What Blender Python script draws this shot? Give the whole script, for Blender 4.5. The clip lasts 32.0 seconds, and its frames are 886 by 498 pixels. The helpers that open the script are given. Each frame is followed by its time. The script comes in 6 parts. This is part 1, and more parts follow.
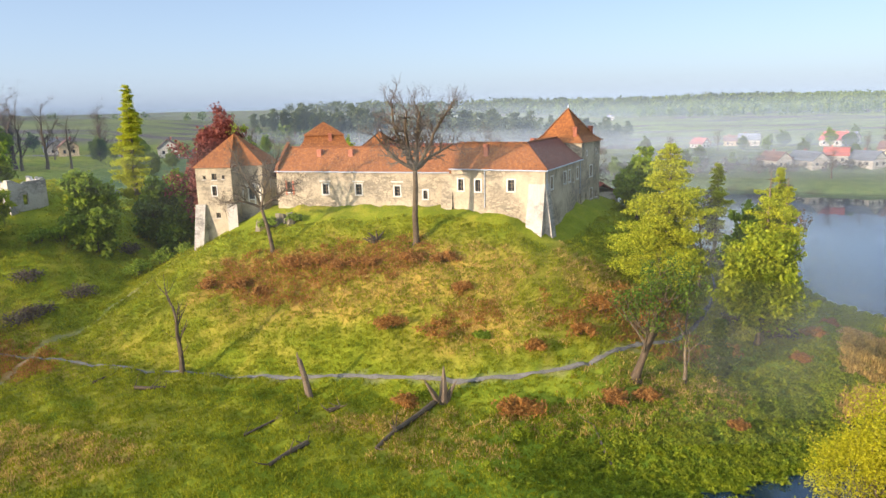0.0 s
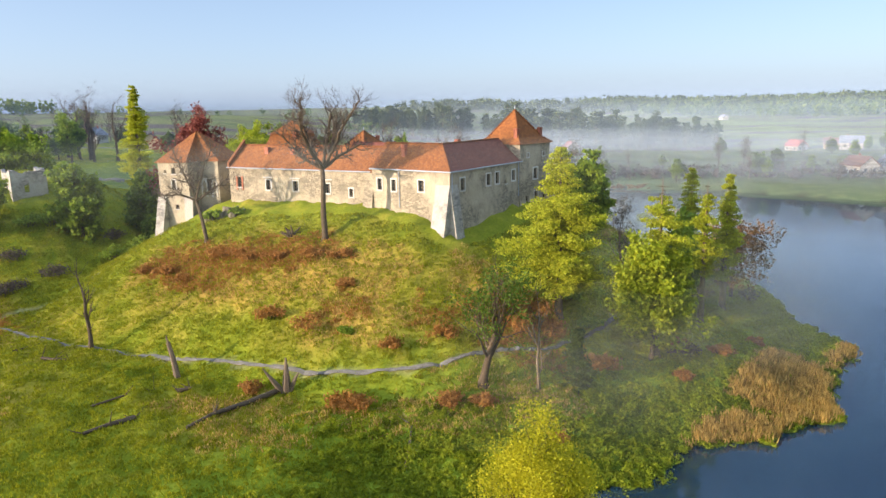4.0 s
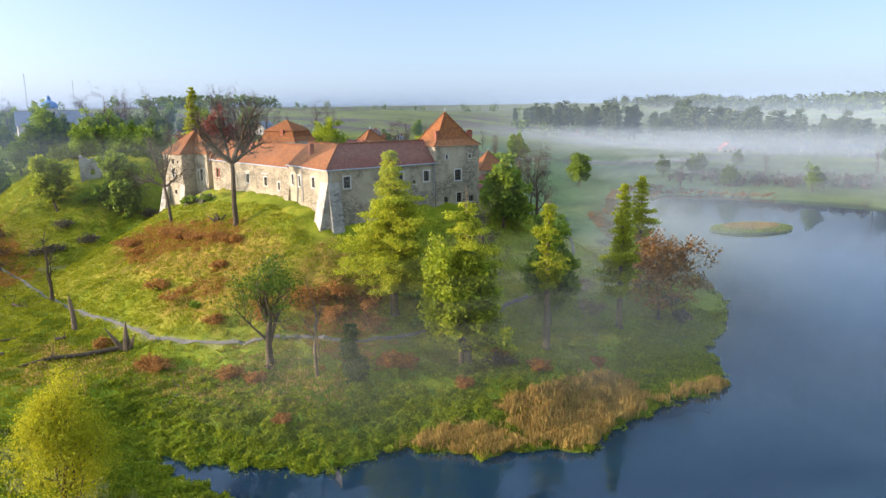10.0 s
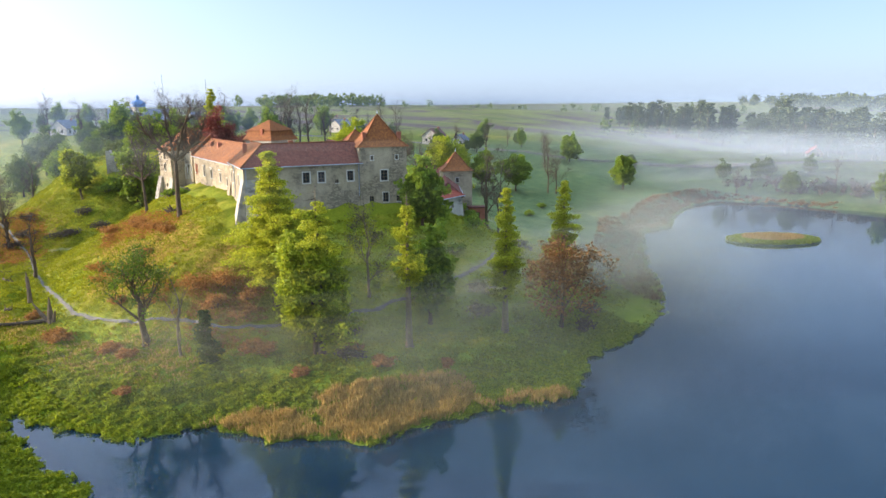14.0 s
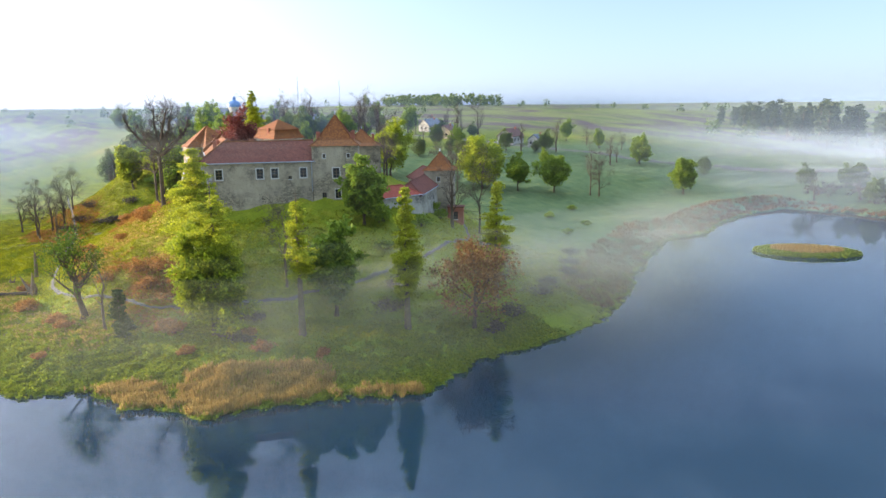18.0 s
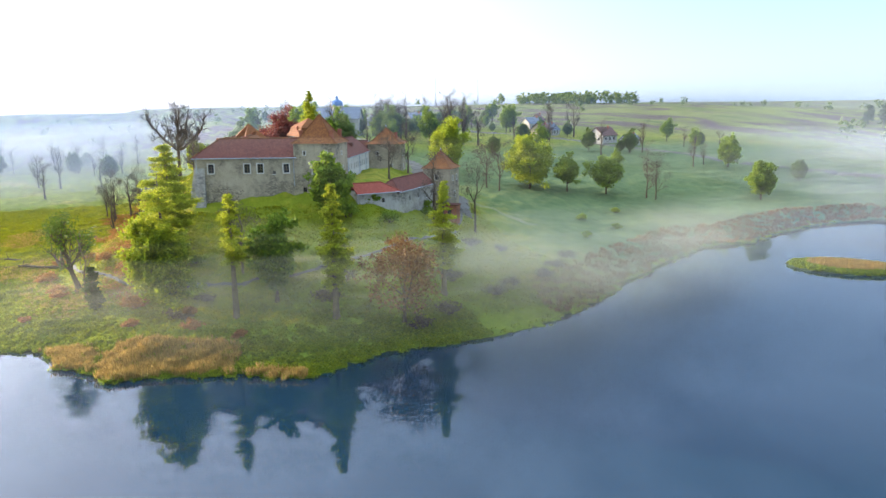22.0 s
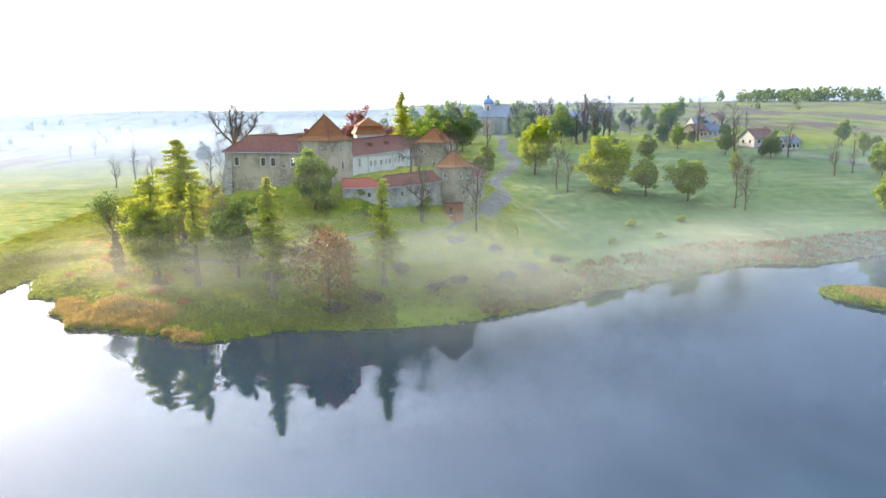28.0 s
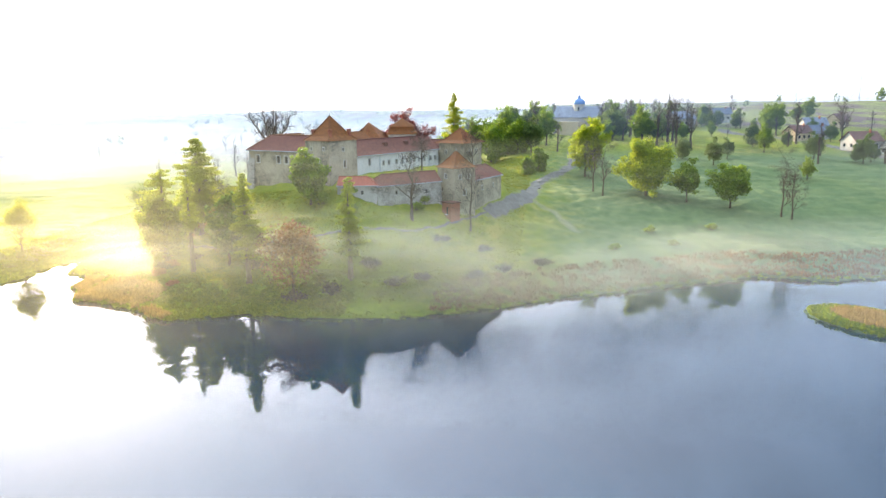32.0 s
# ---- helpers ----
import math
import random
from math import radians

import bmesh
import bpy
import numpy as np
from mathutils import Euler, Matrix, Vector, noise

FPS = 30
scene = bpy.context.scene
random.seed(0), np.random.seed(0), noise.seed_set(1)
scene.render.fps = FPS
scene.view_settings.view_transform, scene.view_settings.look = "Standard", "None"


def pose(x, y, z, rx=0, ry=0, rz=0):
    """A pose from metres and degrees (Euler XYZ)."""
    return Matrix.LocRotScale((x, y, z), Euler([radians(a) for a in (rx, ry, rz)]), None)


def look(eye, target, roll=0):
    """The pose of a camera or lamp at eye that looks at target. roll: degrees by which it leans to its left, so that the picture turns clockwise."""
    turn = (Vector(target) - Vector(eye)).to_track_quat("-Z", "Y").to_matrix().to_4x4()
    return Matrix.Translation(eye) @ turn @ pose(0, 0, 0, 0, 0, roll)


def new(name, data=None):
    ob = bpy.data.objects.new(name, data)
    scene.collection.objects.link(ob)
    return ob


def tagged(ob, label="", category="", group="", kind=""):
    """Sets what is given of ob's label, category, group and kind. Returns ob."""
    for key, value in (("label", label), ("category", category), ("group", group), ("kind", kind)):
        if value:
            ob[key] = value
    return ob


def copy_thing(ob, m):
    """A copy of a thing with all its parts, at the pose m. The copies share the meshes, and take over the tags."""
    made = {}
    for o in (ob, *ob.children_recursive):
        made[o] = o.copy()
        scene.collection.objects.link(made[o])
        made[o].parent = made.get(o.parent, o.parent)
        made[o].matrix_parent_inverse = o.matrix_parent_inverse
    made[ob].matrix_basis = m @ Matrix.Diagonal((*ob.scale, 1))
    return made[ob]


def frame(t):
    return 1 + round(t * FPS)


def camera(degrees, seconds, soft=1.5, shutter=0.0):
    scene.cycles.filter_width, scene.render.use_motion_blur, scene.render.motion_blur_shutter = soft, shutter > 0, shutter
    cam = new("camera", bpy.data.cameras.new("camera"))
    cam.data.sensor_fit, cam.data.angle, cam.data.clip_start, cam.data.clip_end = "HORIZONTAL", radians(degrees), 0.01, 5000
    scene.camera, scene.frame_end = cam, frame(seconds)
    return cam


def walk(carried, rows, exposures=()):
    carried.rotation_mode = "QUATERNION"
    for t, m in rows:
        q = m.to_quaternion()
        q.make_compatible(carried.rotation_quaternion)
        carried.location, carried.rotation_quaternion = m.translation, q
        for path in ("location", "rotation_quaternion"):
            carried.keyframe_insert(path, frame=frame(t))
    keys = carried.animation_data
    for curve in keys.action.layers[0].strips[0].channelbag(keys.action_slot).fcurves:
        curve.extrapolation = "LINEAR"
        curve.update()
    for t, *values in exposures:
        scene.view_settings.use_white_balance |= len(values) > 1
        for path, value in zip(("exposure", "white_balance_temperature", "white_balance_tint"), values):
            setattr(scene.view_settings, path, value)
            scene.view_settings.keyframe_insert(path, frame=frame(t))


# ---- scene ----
# ================= camera =================
cam = camera(64.87, 32.0)
# seconds, eye x y z, turns about x y z in degrees
PATH = [
    (0, 0.00, 0.00, 35.31, 78.352, 1.286, -0.007),
    (0.5, 3.59, -0.03, 35.30, 78.333, 1.293, 1.170),
    (1, 7.03, -0.06, 35.26, 78.358, 1.254, 2.278),
    (1.5, 10.88, -0.05, 35.27, 78.338, 1.225, 3.455),
    (2, 14.50, -0.00, 35.19, 78.391, 1.164, 4.577),
    (2.5, 18.52, 0.13, 35.20, 78.370, 1.133, 5.865),
    (3, 22.34, 0.32, 35.25, 78.347, 1.108, 7.240),
    (3.5, 26.49, 0.62, 35.24, 78.341, 1.073, 8.725),
    (5.5, 43.11, 2.66, 35.34, 78.331, 0.976, 15.458),
    (6, 47.12, 3.40, 35.41, 78.285, 0.959, 17.202),
    (6.5, 51.54, 4.36, 35.57, 78.210, 0.961, 19.158),
    (7, 55.86, 5.40, 35.50, 78.263, 0.932, 20.927),
    (7.5, 59.86, 6.51, 35.56, 78.258, 0.905, 22.452),
    (8, 64.23, 7.82, 35.58, 78.264, 0.873, 23.907),
    (8.5, 68.26, 9.20, 35.56, 78.267, 0.839, 25.261),
    (9, 72.54, 10.77, 35.59, 78.259, 0.801, 26.655),
    (9.5, 76.48, 12.34, 35.63, 78.277, 0.744, 27.961),
    (10, 80.74, 14.17, 35.67, 78.252, 0.717, 29.391),
    (10.5, 84.62, 15.91, 35.73, 78.248, 0.682, 30.670),
    (11, 88.80, 17.99, 35.83, 78.205, 0.636, 32.131),
    (11.5, 92.61, 20.02, 35.90, 78.175, 0.595, 33.467),
    (12, 96.68, 22.22, 35.88, 78.223, 0.558, 34.831),
    (12.5, 100.33, 24.47, 35.88, 78.240, 0.558, 36.136),
    (13, 104.30, 26.92, 35.96, 78.235, 0.545, 37.561),
    (13.5, 107.96, 29.27, 36.00, 78.234, 0.535, 38.893),
    (14, 111.79, 32.00, 36.08, 78.213, 0.541, 40.351),
    (14.5, 115.29, 34.58, 36.08, 78.218, 0.543, 41.736),
    (15, 119.01, 37.48, 36.14, 78.223, 0.530, 43.241),
    (15.5, 122.38, 40.23, 36.19, 78.225, 0.513, 44.684),
    (17.5, 135.16, 52.68, 35.90, 78.303, 0.623, 50.839),
    (18, 138.38, 56.03, 35.98, 78.284, 0.614, 52.505),
    (18.5, 141.24, 59.30, 36.01, 78.279, 0.619, 54.087),
    (19, 144.21, 62.92, 35.99, 78.260, 0.632, 55.863),
    (19.5, 146.92, 66.36, 36.01, 78.265, 0.661, 57.494),
    (20, 149.64, 70.13, 35.97, 78.259, 0.683, 59.212),
    (20.5, 152.07, 73.73, 35.93, 78.269, 0.714, 60.807),
    (21, 154.43, 77.38, 35.94, 78.264, 0.739, 62.400),
    (21.5, 156.87, 81.36, 35.96, 78.263, 0.729, 64.111),
    (22, 158.98, 85.13, 35.94, 78.265, 0.729, 65.699),
    (22.5, 161.16, 89.26, 35.93, 78.265, 0.744, 67.411),
    (23, 163.12, 93.14, 35.92, 78.266, 0.770, 68.989),
    (23.5, 165.15, 97.37, 35.94, 78.255, 0.770, 70.704),
    (24, 166.88, 101.33, 35.93, 78.258, 0.772, 72.306),
    (24.5, 168.66, 105.64, 36.02, 78.247, 0.754, 74.132),
    (25, 170.23, 109.73, 36.11, 78.239, 0.748, 75.843),
    (25.5, 171.73, 114.14, 36.06, 78.259, 0.800, 77.674),
    (27.5, 176.43, 131.01, 36.15, 78.260, 0.659, 84.310),
    (28, 177.24, 135.20, 36.25, 78.250, 0.683, 85.847),
    (28.5, 177.90, 139.75, 36.27, 78.248, 0.683, 87.515),
    (29, 178.56, 144.08, 36.33, 78.248, 0.702, 89.077),
    (29.5, 179.12, 148.73, 36.31, 78.277, 0.713, 90.718),
    (30, 179.54, 152.96, 36.32, 78.290, 0.734, 92.223),
    (30.5, 179.85, 157.58, 36.34, 78.314, 0.757, 93.864),
    (31, 179.91, 161.69, 36.40, 78.306, 0.741, 95.338),
    (31.5, 180.03, 166.29, 36.38, 78.330, 0.787, 96.958),
    (32, 179.87, 170.43, 36.36, 78.356, 0.784, 98.378),
]
EXPOSURES = [(0, 0.75, 6400, 19), (10, 0.86, 6150, 18), (19, 1.14, 6150, 17), (25, 1.42, 6250, 16), (32, 1.5, 6400, 15)]
walk(cam, [(t, pose(x, y, z, a, b, c)) for t, x, y, z, a, b, c in PATH], EXPOSURES)

# ================= sky and sun =================
SUN_DIR = Vector((-0.77, -0.606, 0.198)).normalized()
SUN_EL = math.asin(SUN_DIR.z)
world = bpy.data.worlds.new("world")
scene.world = world
world.use_nodes = True
wn = world.node_tree.nodes
sky = wn.new("ShaderNodeTexSky")
sky.sky_type = "NISHITA"
sky.sun_disc = False
sky.sun_elevation = SUN_EL
sky.sun_rotation = math.atan2(SUN_DIR.x, SUN_DIR.y)
sky.air_density, sky.dust_density, sky.ozone_density = 0.9, 1.3, 2.2
world.node_tree.links.new(sky.outputs[0], wn["Background"].inputs[0])
wn["Background"].inputs[1].default_value = 0.062
# thin high haze that evens out the morning sky, streaked by faint cirrus higher up
wl = world.node_tree.links.new
high_haze = wn.new("ShaderNodeBackground")
high_haze.inputs[0].default_value = (0.55, 0.76, 1.0, 1)
direction = wn.new("ShaderNodeTexCoord")
split = wn.new("ShaderNodeSeparateXYZ")
wl(direction.outputs["Generated"], split.inputs[0])
amount = wn.new("ShaderNodeValToRGB")
for el, (p, v) in zip([amount.color_ramp.elements[0], amount.color_ramp.elements[1], amount.color_ramp.elements.new(0.7)], ((0.0, 0.38), (0.14, 0.225), (0.45, 0.15))):
    el.position, el.color = p, (v, v, v, 1)
wl(split.outputs["Z"], amount.inputs["Fac"])
cirrus = wn.new("ShaderNodeTexNoise")
cirrus.inputs["Scale"].default_value, cirrus.inputs["Detail"].default_value, cirrus.inputs["Distortion"].default_value = 5.0, 5.0, 0.6
spread_out = wn.new("ShaderNodeMapping")
spread_out.inputs["Scale"].default_value = (1.0, 1.6, 2.4)
wl(direction.outputs["Generated"], spread_out.inputs["Vector"])
wl(spread_out.outputs["Vector"], cirrus.inputs["Vector"])
streaks = wn.new("ShaderNodeMapRange")
for k, v in (("From Min", 0.42), ("From Max", 0.68), ("To Min", 0.85), ("To Max", 1.5)):
    streaks.inputs[k].default_value = v
wl(cirrus.outputs["Fac"], streaks.inputs["Value"])
aloft = wn.new("ShaderNodeMapRange")
for k, v in (("From Min", 0.22), ("From Max", 0.4)):
    aloft.inputs[k].default_value = v
wl(split.outputs["Z"], aloft.inputs["Value"])
share = wn.new("ShaderNodeMix")
share.inputs[2].default_value = 1.0
wl(aloft.outputs["Result"], share.inputs[0])
wl(streaks.outputs["Result"], share.inputs[3])
haze_amount = wn.new("ShaderNodeMath")
haze_amount.operation = "MULTIPLY"
wl(amount.outputs["Color"], haze_amount.inputs[0])
wl(share.outputs[0], haze_amount.inputs[1])
wl(haze_amount.outputs[0], high_haze.inputs[1])
# the broad bright aureole of the misty air round the low sun
toward = wn.new("ShaderNodeVectorMath")
toward.operation = "DOT_PRODUCT"
toward.inputs[1].default_value = SUN_DIR
wl(direction.outputs["Generated"], toward.inputs[0])
lobe = wn.new("ShaderNodeMapRange")
lobe.inputs["From Min"].default_value = -1.0
wl(toward.outputs["Value"], lobe.inputs["Value"])
lobe_power = wn.new("ShaderNodeMath")
lobe_power.operation = "POWER"
lobe_power.inputs[1].default_value = 7.0
wl(lobe.outputs["Result"], lobe_power.inputs[0])
lobe_gain = wn.new("ShaderNodeMath")
lobe_gain.operation = "MULTIPLY"
lobe_gain.inputs[1].default_value = 1.15
wl(lobe_power.outputs[0], lobe_gain.inputs[0])
aureole = wn.new("ShaderNodeBackground")
aureole.inputs[0].default_value = (0.97, 0.98, 1.0, 1)
wl(lobe_gain.outputs[0], aureole.inputs[1])
haze_and_glow = wn.new("ShaderNodeAddShader")
wl(high_haze.outputs[0], haze_and_glow.inputs[0])
wl(aureole.outputs[0], haze_and_glow.inputs[1])
both = wn.new("ShaderNodeAddShader")
wl(wn["Background"].outputs[0], both.inputs[0])
wl(haze_and_glow.outputs[0], both.inputs[1])
wl(both.outputs[0], wn["World Output"].inputs["Surface"])
sun_data = bpy.data.lights.new("sun", "SUN")
sun_data.energy, sun_data.angle, sun_data.color = 5.0, radians(0.6), (1.0, 0.86, 0.66)
sun = new("sun", sun_data)
sun.matrix_world = look((0, 0, 300), Vector((0, 0, 300)) - SUN_DIR)
scene.cycles.transparent_max_bounces = 80

# ================= materials =================
class Mat:
    """A small builder of node materials."""

    def __init__(self, name, rough=0.85, spec=0.25):
        self.m = bpy.data.materials.new(name)
        self.m.use_nodes = True
        self.t = self.m.node_tree
        self.b = self.t.nodes["Principled BSDF"]
        self.b.inputs["Roughness"].default_value = rough
        self.b.inputs["Specular IOR Level"].default_value = spec
        self.co = None

    def node(self, kind, **values):
        n = self.t.nodes.new(kind)
        for k, v in values.items():
            n.inputs[k.replace("_", " ")].default_value = v
        return n

    def link(self, a, b):
        self.t.links.new(a, b)

    def coords(self, world_space=False):
        if world_space:
            return self.t.nodes.new("ShaderNodeNewGeometry").outputs["Position"]
        return self.t.nodes.new("ShaderNodeTexCoord").outputs["Object"]

    def noise(self, scale, detail=5.0, rough=0.55, stretch=None, world_space=True):
        n = self.node("ShaderNodeTexNoise", Scale=scale, Detail=detail, Roughness=rough)
        c = self.coords(world_space)
        if stretch:
            mp = self.node("ShaderNodeMapping")
            mp.inputs["Scale"].default_value = stretch
            self.link(c, mp.inputs["Vector"])
            c = mp.outputs["Vector"]
        self.link(c, n.inputs["Vector"])
        return n.outputs["Fac"]

    def ramp(self, fac, stops):
        n = self.t.nodes.new("ShaderNodeValToRGB")
        e = n.color_ramp.elements
        while len(e) < len(stops):
            e.new(0.5)
        for el, (p, c) in zip(e, stops):
            el.position, el.color = p, (*c, 1) if len(c) == 3 else c
        self.link(fac, n.inputs["Fac"])
        return n.outputs["Color"]

    def mix(self, fac, a, b, blend="MIX"):
        n = self.t.nodes.new("ShaderNodeMix")
        n.data_type, n.blend_type = "RGBA", blend
        for sock, v in ((n.inputs[0], fac), (n.inputs[6], a), (n.inputs[7], b)):
            if isinstance(v, (int, float)):
                sock.default_value = v
            elif isinstance(v, tuple):
                sock.default_value = (*v, 1)
            else:
                self.link(v, sock)
        return n.outputs[2]

    def math(self, op, a, b=0.0):
        n = self.t.nodes.new("ShaderNodeMath")
        n.operation = op
        for sock, v in zip(n.inputs, (a, b)):
            if isinstance(v, (int, float)):
                sock.default_value = v
            else:
                self.link(v, sock)
        return n.outputs[0]

    def attr(self, name):
        n = self.t.nodes.new("ShaderNodeAttribute")
        n.attribute_name = name
        return n.outputs["Fac"]

    def random(self):
        return self.t.nodes.new("ShaderNodeObjectInfo").outputs["Random"]

    def island(self):
        return self.t.nodes.new("ShaderNodeNewGeometry").outputs["Random Per Island"]

    def color(self, c):
        if isinstance(c, tuple):
            self.b.inputs["Base Color"].default_value = (*c, 1)
        else:
            self.link(c, self.b.inputs["Base Color"])
        return self

    def bump(self, fac, dist=0.05, strength=0.6):
        n = self.node("ShaderNodeBump", Strength=strength, Distance=dist)
        self.link(fac, n.inputs["Height"])
        self.link(n.outputs["Normal"], self.b.inputs["Normal"])
        return self


def shades(name, dark, light, scale=0.6, fine=6.0, rough=0.85, bump=0.0, mode=""):
    """Two tones mixed by coarse and fine noise, varied per piece."""
    k = Mat(name, rough)
    f = k.mix(0.5, k.noise(scale), k.noise(fine))
    if mode == "island":
        f = k.mix(0.55, f, k.island())
    if mode == "random":
        f = k.mix(0.4, f, k.random())
    k.color(k.ramp(f, [(0.3, dark), (0.7, light)]))
    if bump:
        k.bump(k.noise(fine), bump)
    return k.m


def leaf_mat(name, dark, light, trans=0.35):
    """Foliage: each leaf clump takes its own tone, and light shines through."""
    k = Mat(name, 0.6, 0.2)
    f = k.mix(0.6, k.noise(0.5, 3), k.island())
    c = k.ramp(f, [(0.15, dark), (0.85, light)])
    k.color(c)
    tr = k.node("ShaderNodeBsdfTranslucent")
    k.link(c, tr.inputs["Color"])
    mx = k.node("ShaderNodeMixShader")
    mx.inputs[0].default_value = trans
    k.link(k.b.outputs[0], mx.inputs[1])
    k.link(tr.outputs[0], mx.inputs[2])
    k.link(mx.outputs[0], k.t.nodes["Material Output"].inputs["Surface"])
    return k.m


def make_ground():
    k = Mat("meadow", 0.95, 0.1)
    big, mid, fine = k.noise(0.035, 4), k.noise(0.35, 6), k.noise(3.5, 6)
    g = k.ramp(k.mix(0.5, mid, fine), [(0.3, (0.09, 0.12, 0.005)), (0.5, (0.16, 0.19, 0.008)), (0.7, (0.27, 0.27, 0.016))])
    straw = k.ramp(k.mix(0.5, mid, fine), [(0.3, (0.28, 0.18, 0.025)), (0.7, (0.48, 0.33, 0.06))])
    g = k.mix(k.ramp(k.mix(0.35, big, mid), [(0.52, (0, 0, 0)), (0.68, (0.6, 0.6, 0.6))]), g, straw)
    g = k.mix(k.math("MULTIPLY", k.attr("dry"), k.ramp(mid, [(0.3, (0.5, 0.5, 0.5)), (0.6, (1, 1, 1))])), g, straw)
    rust = k.ramp(k.mix(0.5, mid, fine), [(0.3, (0.19, 0.095, 0.025)), (0.7, (0.36, 0.20, 0.05))])
    g = k.mix(k.math("MULTIPLY", k.attr("rust"), k.ramp(mid, [(0.35, (0.45, 0.45, 0.45)), (0.55, (1, 1, 1))])), g, rust)
    marsh = k.ramp(k.mix(0.5, mid, fine), [(0.3, (0.10, 0.15, 0.008)), (0.7, (0.24, 0.29, 0.02))])
    g = k.mix(k.attr("marsh"), g, marsh)
    field = k.ramp(k.noise(0.02, 3, 0.5, (0.4, 2.5, 1)), [(0.3, (0.080, 0.112, 0.024)), (0.43, (0.200, 0.208, 0.056)), (0.51, (0.152, 0.168, 0.040)), (0.545, (0.120, 0.080, 0.068)), (0.595, (0.112, 0.080, 0.068)), (0.63, (0.184, 0.192, 0.048)), (0.75, (0.096, 0.128, 0.032))])
    g = k.mix(k.attr("field"), g, field)
    # cool, darker green that puts the north meadow's weak sunlight into its colour
    dim_meadow = k.ramp(k.mix(0.5, mid, fine), [(0.3, (0.065, 0.11, 0.05)), (0.7, (0.145, 0.19, 0.085))])
    g = k.mix(k.attr("dim_meadow"), g, dim_meadow)
    earth = k.ramp(k.mix(0.5, mid, fine), [(0.3, (0.20, 0.16, 0.12)), (0.7, (0.36, 0.31, 0.25))])
    g = k.mix(k.attr("track"), g, earth)
    mud = k.ramp(mid, [(0.3, (0.03, 0.025, 0.015)), (0.7, (0.06, 0.05, 0.03))])
    g = k.mix(k.attr("mud"), g, mud)
    k.color(g)
    k.bump(k.mix(0.5, mid, fine), 0.35, 0.7)
    return k.m


def make_water():
    k = Mat("lake_water", 0.012, 0.5)
    k.b.inputs["IOR"].default_value = 1.6
    k.b.inputs["Specular IOR Level"].default_value = 0.7
    k.color(k.ramp(k.noise(0.03, 3), [(0.3, (0.009, 0.029, 0.047)), (0.7, (0.012, 0.036, 0.058))]))
    k.bump(k.mix(0.3, k.noise(0.12, 2), k.noise(0.8, 2)), 0.01, 0.018)
    return k.m


def make_stone(name, lo, hi, stain, patch):
    """Rubble and worn limewash: blocks, plaster patches, runs of damp."""
    k = Mat(name, 0.92, 0.15)
    blocks = k.node("ShaderNodeTexVoronoi", Scale=2.2)
    blocks.feature = "DISTANCE_TO_EDGE"
    mp = k.node("ShaderNodeMapping")
    mp.inputs["Scale"].default_value = (0.7, 0.7, 1.5)
    k.link(k.coords(True), mp.inputs["Vector"])
    k.link(mp.outputs["Vector"], blocks.inputs["Vector"])
    joint = k.ramp(blocks.outputs["Distance"], [(0.0, (0, 0, 0)), (0.12, (1, 1, 1))])
    cell = k.node("ShaderNodeTexVoronoi", Scale=2.2)
    k.link(mp.outputs["Vector"], cell.inputs["Vector"])
    tone = k.t.nodes.new("ShaderNodeSeparateColor")
    k.link(cell.outputs["Color"], tone.inputs["Color"])
    stonec = k.ramp(tone.outputs[0], [(0.1, lo), (0.9, hi)])
    stonec = k.mix(k.math("SUBTRACT", 1.0, joint), stonec, tuple(0.75 * c for c in lo))
    plaster = k.ramp(k.noise(1.2, 8, 0.65), [(0.3, hi), (0.7, patch)])
    c = k.mix(k.ramp(k.noise(0.22, 6, 0.65), [(0.42, (0, 0, 0)), (0.56, (1, 1, 1))]), stonec, plaster)
    damp = k.ramp(k.noise(0.5, 6, 0.6, (1.4, 1.4, 0.22)), [(0.54, (0, 0, 0)), (0.78, (0.6, 0.6, 0.6))])
    k.color(k.mix(damp, c, stain))
    k.bump(k.mix(0.5, joint, k.noise(5, 5)), 0.06, 0.8)
    return k.m


def make_tiles(name, lo, mid, hi):
    """Clay tile courses with weathered patches; coordinates run along the roof (u) and down it (v)."""
    k = Mat(name, 0.8, 0.25)
    uv = k.t.nodes.new("ShaderNodeUVMap")
    br = k.t.nodes.new("ShaderNodeTexBrick")
    k.link(uv.outputs[0], br.inputs["Vector"])
    for key, v in (("Scale", 1.0), ("Mortar Size", 0.02), ("Brick Width", 0.28), ("Row Height", 0.30)):
        br.inputs[key].default_value = v
    br.inputs["Color1"].default_value = (0, 0, 0, 1)
    br.inputs["Color2"].default_value = (1, 1, 1, 1)
    br.inputs["Mortar"].default_value = (0.0, 0.0, 0.0, 1)
    f = k.mix(0.35, k.mix(0.75, k.noise(0.3, 5, 0.6), k.noise(4.0, 5)), br.outputs["Color"])
    c = k.ramp(f, [(0.2, lo), (0.5, mid), (0.8, hi)])
    streak = k.ramp(k.noise(0.8, 6, 0.7), [(0.58, (0, 0, 0)), (0.8, (0.35, 0.35, 0.35))])
    k.color(k.mix(streak, c, tuple(0.5 * v for v in lo)))
    sep = k.t.nodes.new("ShaderNodeSeparateXYZ")
    k.link(uv.outputs[0], sep.inputs[0])
    course = k.math("FRACT", k.math("DIVIDE", sep.outputs[1], 0.30))
    k.bump(k.mix(0.3, course, br.outputs["Color"]), 0.05, 0.9)
    return k.m


